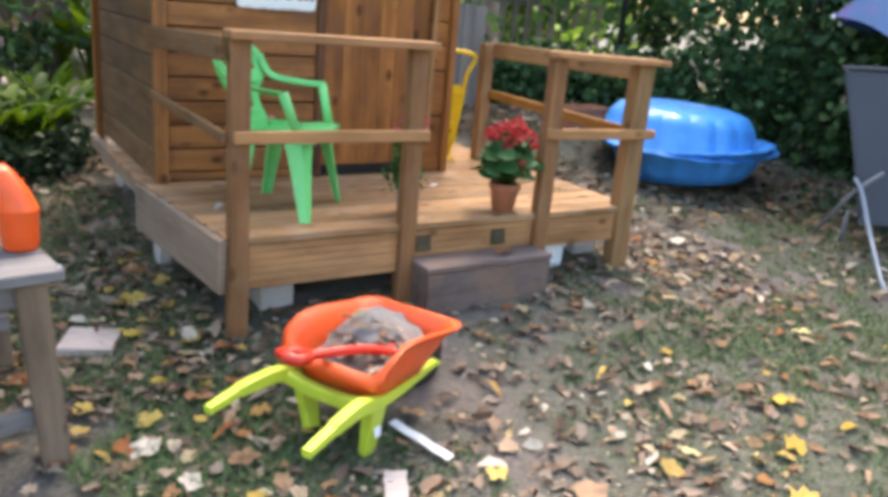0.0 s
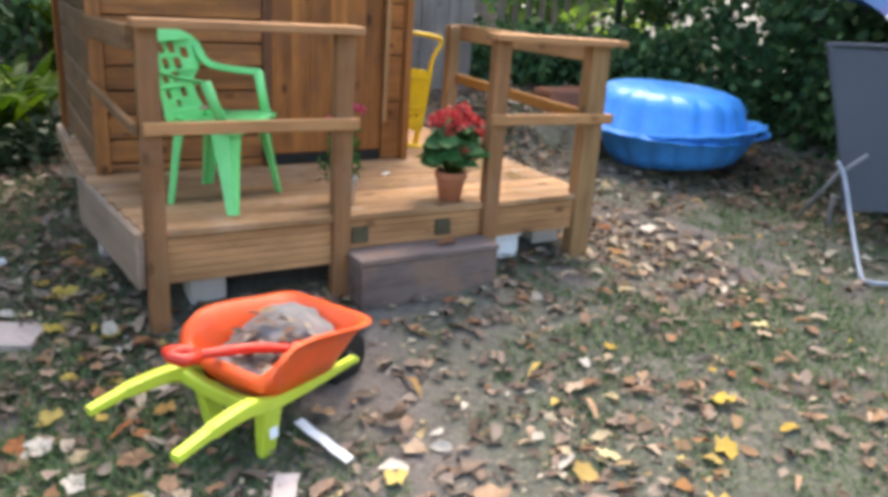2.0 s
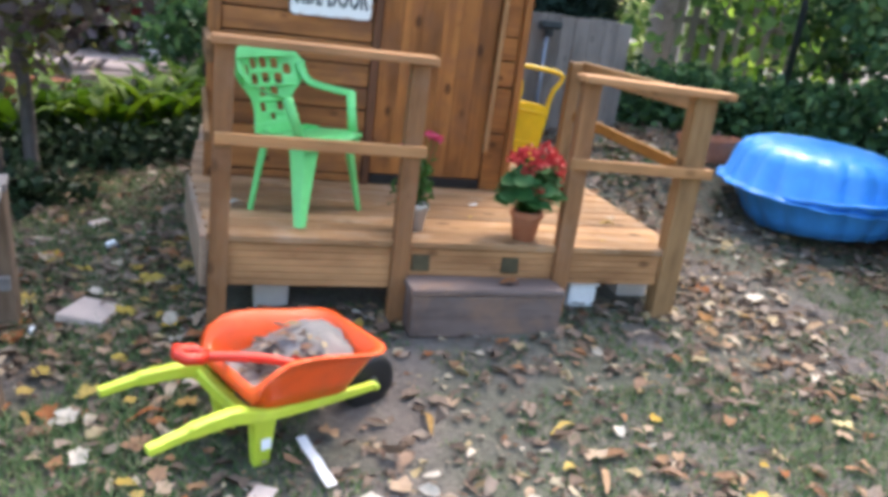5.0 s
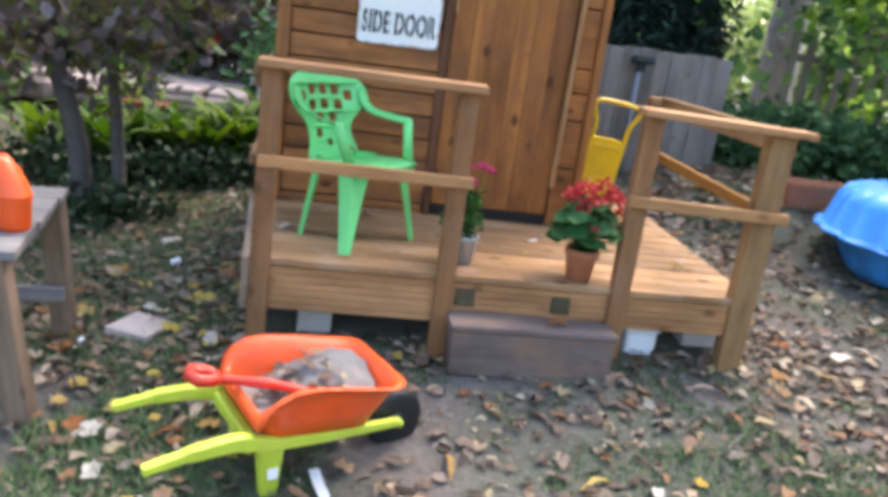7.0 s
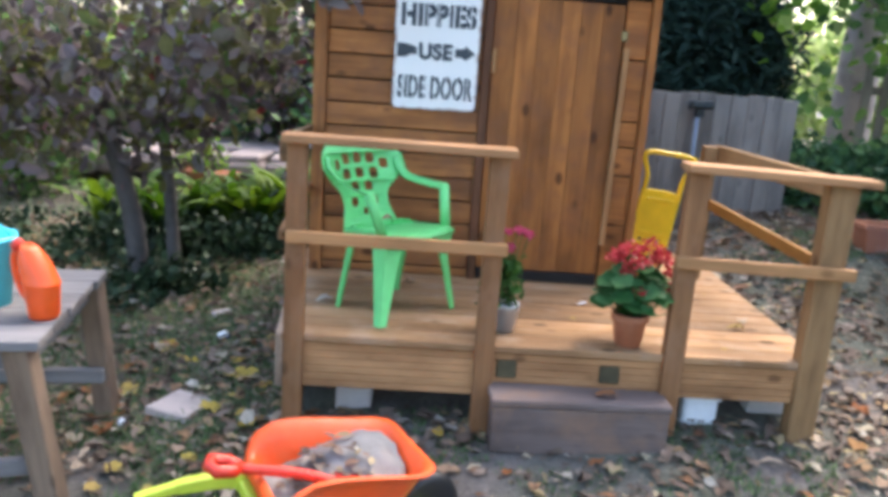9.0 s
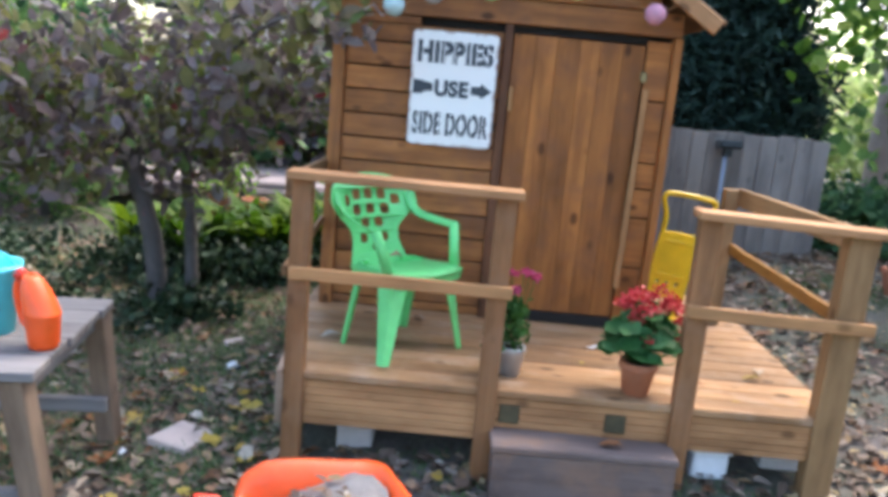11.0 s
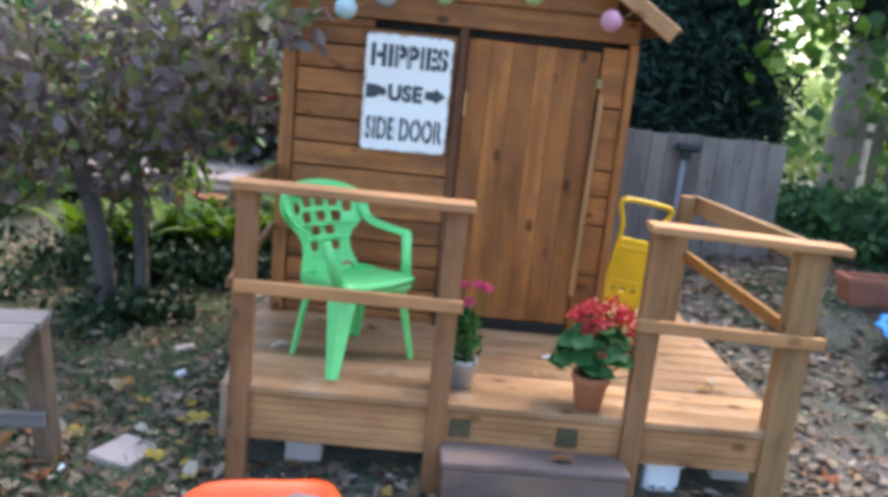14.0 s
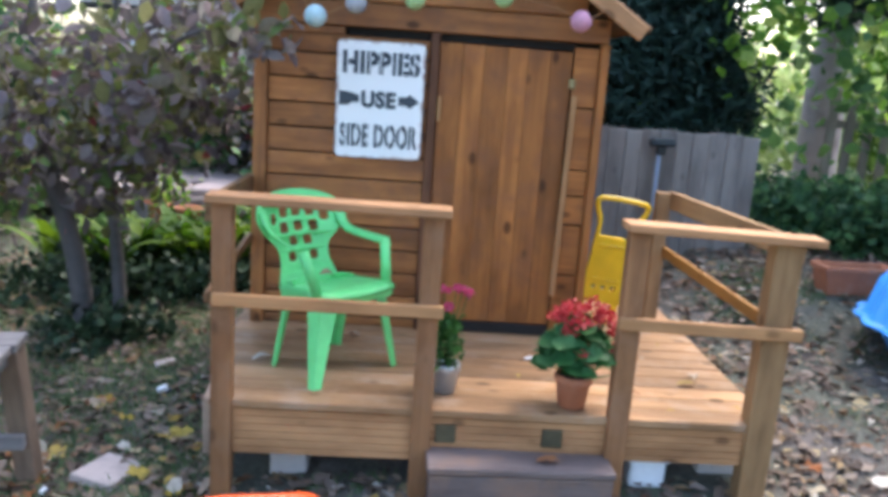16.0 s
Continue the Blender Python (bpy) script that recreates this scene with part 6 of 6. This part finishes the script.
def covered(x, y):
    on_paver = math.hypot(x - 0.576, y - 2.508) < 0.088
    return on_paver or (DX0 + 0.10 < x < DX1 - 0.05 and DY0 + 0.10 < y < 4.1)


tufts = []
while len(tufts) < 125000:
    x, y = rng.uniform(-1.3, 4.9), rng.uniform(0.35, 5.0)
    if rng.uniform() > min(x + 1.3, 4.9 - x, y - 0.35) / 0.5:
        continue
    g = noise.noise((x * 1.7, y * 1.7, 11)) + 0.4 * noise.noise((x * 6, y * 6, 2)) + (0.32 if x < 0.9 else 0.0) + (0.75 if x > 1.9 and y < 1.9 else 0.0) - (0.35 if (2.6 < x < 3.3 and y > 1.9) else 0) + (0.2 if x > 3.3 and y < 2.6 else 0)
    if g > -0.02 and not covered(x, y):
        tufts.append((x, y, ground_z(x, y)))
while len(tufts) < 185000:
    x, y = rng.uniform(-3.5, 7.0), rng.uniform(-2.5, 6.5)
    if -0.9 < x < 4.8 and 0.7 < y < 5.0:
        continue
    if noise.noise((x * 1.7, y * 1.7, 11)) + 0.4 * noise.noise((x * 6, y * 6, 2)) > 0.0:
        tufts.append((x, y, ground_z(x, y)))
tp = np.array(tufts)
V, F = [], []
n_ = len(tp)
a = rng.uniform(0, 2 * math.pi, n_)
h = rng.uniform(0.006, 0.020, n_) * np.where(tp[:, 0] < 0.9, 1.7, 1.0)
w = rng.uniform(0.0025, 0.006, n_)
lean_ = rng.uniform(0.5, 2.4, n_) * h
dx, dy = np.cos(a), np.sin(a)
b0 = tp + np.stack([-dy * w, dx * w, np.zeros(n_) - 0.004], 1)
b1 = tp + np.stack([dy * w, -dx * w, np.zeros(n_) - 0.004], 1)
tip = tp + np.stack([dx * lean_, dy * lean_, h], 1)
GV = np.stack([b0, b1, tip], 1).reshape(-1, 3)
GF = np.arange(n_ * 3).reshape(-1, 3)
lawn = part("grass", mesh_from("grass", GV, GF, M_GRASS))
tagged(lawn, "thin short grass and moss between bare patches", "grass", kind="stuff")

lit = []
while len(lit) < 35000:
    x, y = rng.uniform(-1.3, 5.1), rng.uniform(0.3, 5.4)
    if rng.uniform() > min(x + 1.3, 5.1 - x, y - 0.3) / 0.5:
        continue
    dens = 0.52 + 0.7 * noise.noise((x * 1.3, y * 1.3, 31)) + 0.25 * noise.noise((x * 5, y * 5, 17)) - (0.16 if y < 2.2 else 0) + (0.18 if y > 1.7 + 0.5 * (3.2 - x) and x > 2.5 else 0) + (0.1 if y > 2.6 else 0) + (0.42 if x < 0.9 and y > 2.1 else 0) - (0.22 if x > 1.9 and y < 1.7 else 0) - (0.45 if x > 3.1 and y < 2.5 else 0) + (0.25 if x > 1.4 and 1.8 < y < 2.35 else 0)
    if rng.uniform() < dens and not covered(x, y):
        lit.append((x, y, ground_z(x, y) + rng.uniform(0.003, 0.013)))
while len(lit) < 62000:
    x, y = rng.uniform(-4.5, 7.0), rng.uniform(-2.5, 8.5)
    if not (-1.0 < x < 5.0 and 0.55 < y < 5.4) and rng.uniform() < 0.5 + 0.5 * noise.noise((x * 1.3, y * 1.3, 31)):
        lit.append((x, y, ground_z(x, y) + rng.uniform(0.003, 0.013)))
lit = np.array(lit)
litter = part("leaf_litter", leaf_cloud(lit, 0.013 + 0.062 * rng.uniform(0, 1, len(lit)) ** 2.4, M_LITTER, "litter", 0.5, 5.0, rng, 0.0, 0.18, 0.11))
tagged(litter, "brown and orange fallen leaves over the lawn", "leaf litter", kind="stuff")


def curled_leaf(rng, L, wide):
    V, F = [], []
    for i in range(6):
        t = i / 5
        w_ = wide * L * math.sin(math.pi * (0.08 + 0.88 * t)) ** 0.8
        zz = 0.10 * L * math.sin(math.pi * t * rng.uniform(0.7, 1.2)) * rng.uniform(0.5, 1.5)
        V += [(L * (t - 0.5), -w_, zz + w_ * rng.uniform(0.1, 0.7)), (L * (t - 0.5), 0.0, zz), (L * (t - 0.5), w_, zz + w_ * rng.uniform(0.1, 0.7))]
    for i in range(5):
        a_ = 3 * i
        F += [(a_, a_ + 1, a_ + 4, a_ + 3), (a_ + 1, a_ + 2, a_ + 5, a_ + 4)]
    return mesh_from("leaf", V, F, M_FALLEN, True)


shapes = [curled_leaf(rng, L, w_) for L, w_ in ((0.06, 0.26), (0.07, 0.2), (0.05, 0.34), (0.08, 0.15), (0.045, 0.4), (0.065, 0.24))]


def lobed_fallen_leaf(rng, R, mat=M_FALLEN):
    """Crumpled five-lobed leaf."""
    V, F = [(0, 0, 0.004)], []
    n_ = 15
    for k in range(n_):
        a_ = 2 * math.pi * k / n_
        q_ = R * (0.45 + 0.55 * abs(math.cos(2.5 * a_)) ** 0.8) * rng.uniform(0.75, 1.1)
        V.append((q_ * math.cos(a_), q_ * math.sin(a_) * 0.8, rng.uniform(0.0, 0.42) * R))
    F = [(0, 1 + k, 1 + (k + 1) % n_) for k in range(n_)]
    return mesh_from("leaf", V, F, mat, True)


shapes += [lobed_fallen_leaf(rng, R) for R in (0.042, 0.05, 0.036, 0.046)] + [curled_leaf(rng, 0.11, 0.09), curled_leaf(rng, 0.09, 0.16)]
made = 0
while made < 290:
    x, y = (rng.uniform(0.1, 3.6), rng.uniform(0.75, 2.6)) if made % 3 else (rng.uniform(0.2, 0.92), rng.uniform(1.5, 3.1))
    if covered(x, y) or (abs(x - 1.15) < 0.1 and abs(y - 1.75) < 0.05):
        continue
    part("leaf", shapes[made % 12], ground, pose(x, y, ground_z(x, y) + 0.010, rng.uniform(-14, 14), rng.uniform(-14, 14), rng.uniform(0, 360)) @ Matrix.Scale(rng.uniform(0.5, 1.2), 4))
    made += 1
yellow = [lobed_fallen_leaf(rng, R, M_YELLOW_LEAF) for R in (0.062, 0.045, 0.052)]
for k, (lx, ly) in enumerate(((0.692, 2.455), (0.492, 2.352), (0.497, 2.885), (0.745, 2.70), (0.62, 2.62), (0.36, 2.62), (0.83, 2.33), (0.70, 2.18), (0.86, 1.42), (1.86, 1.30), (2.02, 1.20), (2.33, 1.36), (1.33, 1.44), (2.80, 1.63))):
    ob = part("fallen_leaf", yellow[k % 3], None, pose(lx, ly, ground_z(lx, ly) + 0.012, rng.uniform(-10, 10), rng.uniform(-10, 10), 77 * k) @ Matrix.Scale(rng.uniform(0.6, 0.95), 4))
    tagged(ob, "large yellow lobed leaf lying on the lawn", "leaf", "stray leaves")
for lx, ly, s_ in ((1.02, 2.66, 1), (2.42, 2.62, 0), (2.47, 2.70, 2), (1.30, 2.95, 4), (1.915, 2.262, 0)):
    onstep = ly < 2.3
    ob = part("fallen_leaf", shapes[s_], None, pose(lx, ly, (DZ + 0.004) if not onstep else ground_z(1.83, 2.25) + 0.166, 0, 0, 40 * s_) @ Matrix.Scale(1.1 if onstep else 1.0, 4))
    tagged(ob, "dry curled leaf lying on the boards", "leaf", "stray leaves")
for k, (lx, ly) in enumerate(((2.22, 2.52), (2.34, 2.86), (2.52, 2.44), (2.16, 2.78), (2.44, 3.02), (2.30, 2.40), (1.98, 2.88), (1.86, 2.62))):
    ob = part("fallen_leaf", shapes[(k + 1) % 6], None, pose(lx, ly, DZ + 0.004, 0, 0, 67 * k) @ Matrix.Scale(rng.uniform(0.35, 0.6), 4))
    tagged(ob, "small crisp brown leaf scrap on the deck boards", "leaf", "stray leaves")
ob = part("fallen_leaf", shapes[4], None, pose(1.215, 2.71, DZ + SEAT + 0.001, 0, 0, 20))
tagged(ob, "small yellow leaf lying on the chair seat", "leaf", "stray leaves")
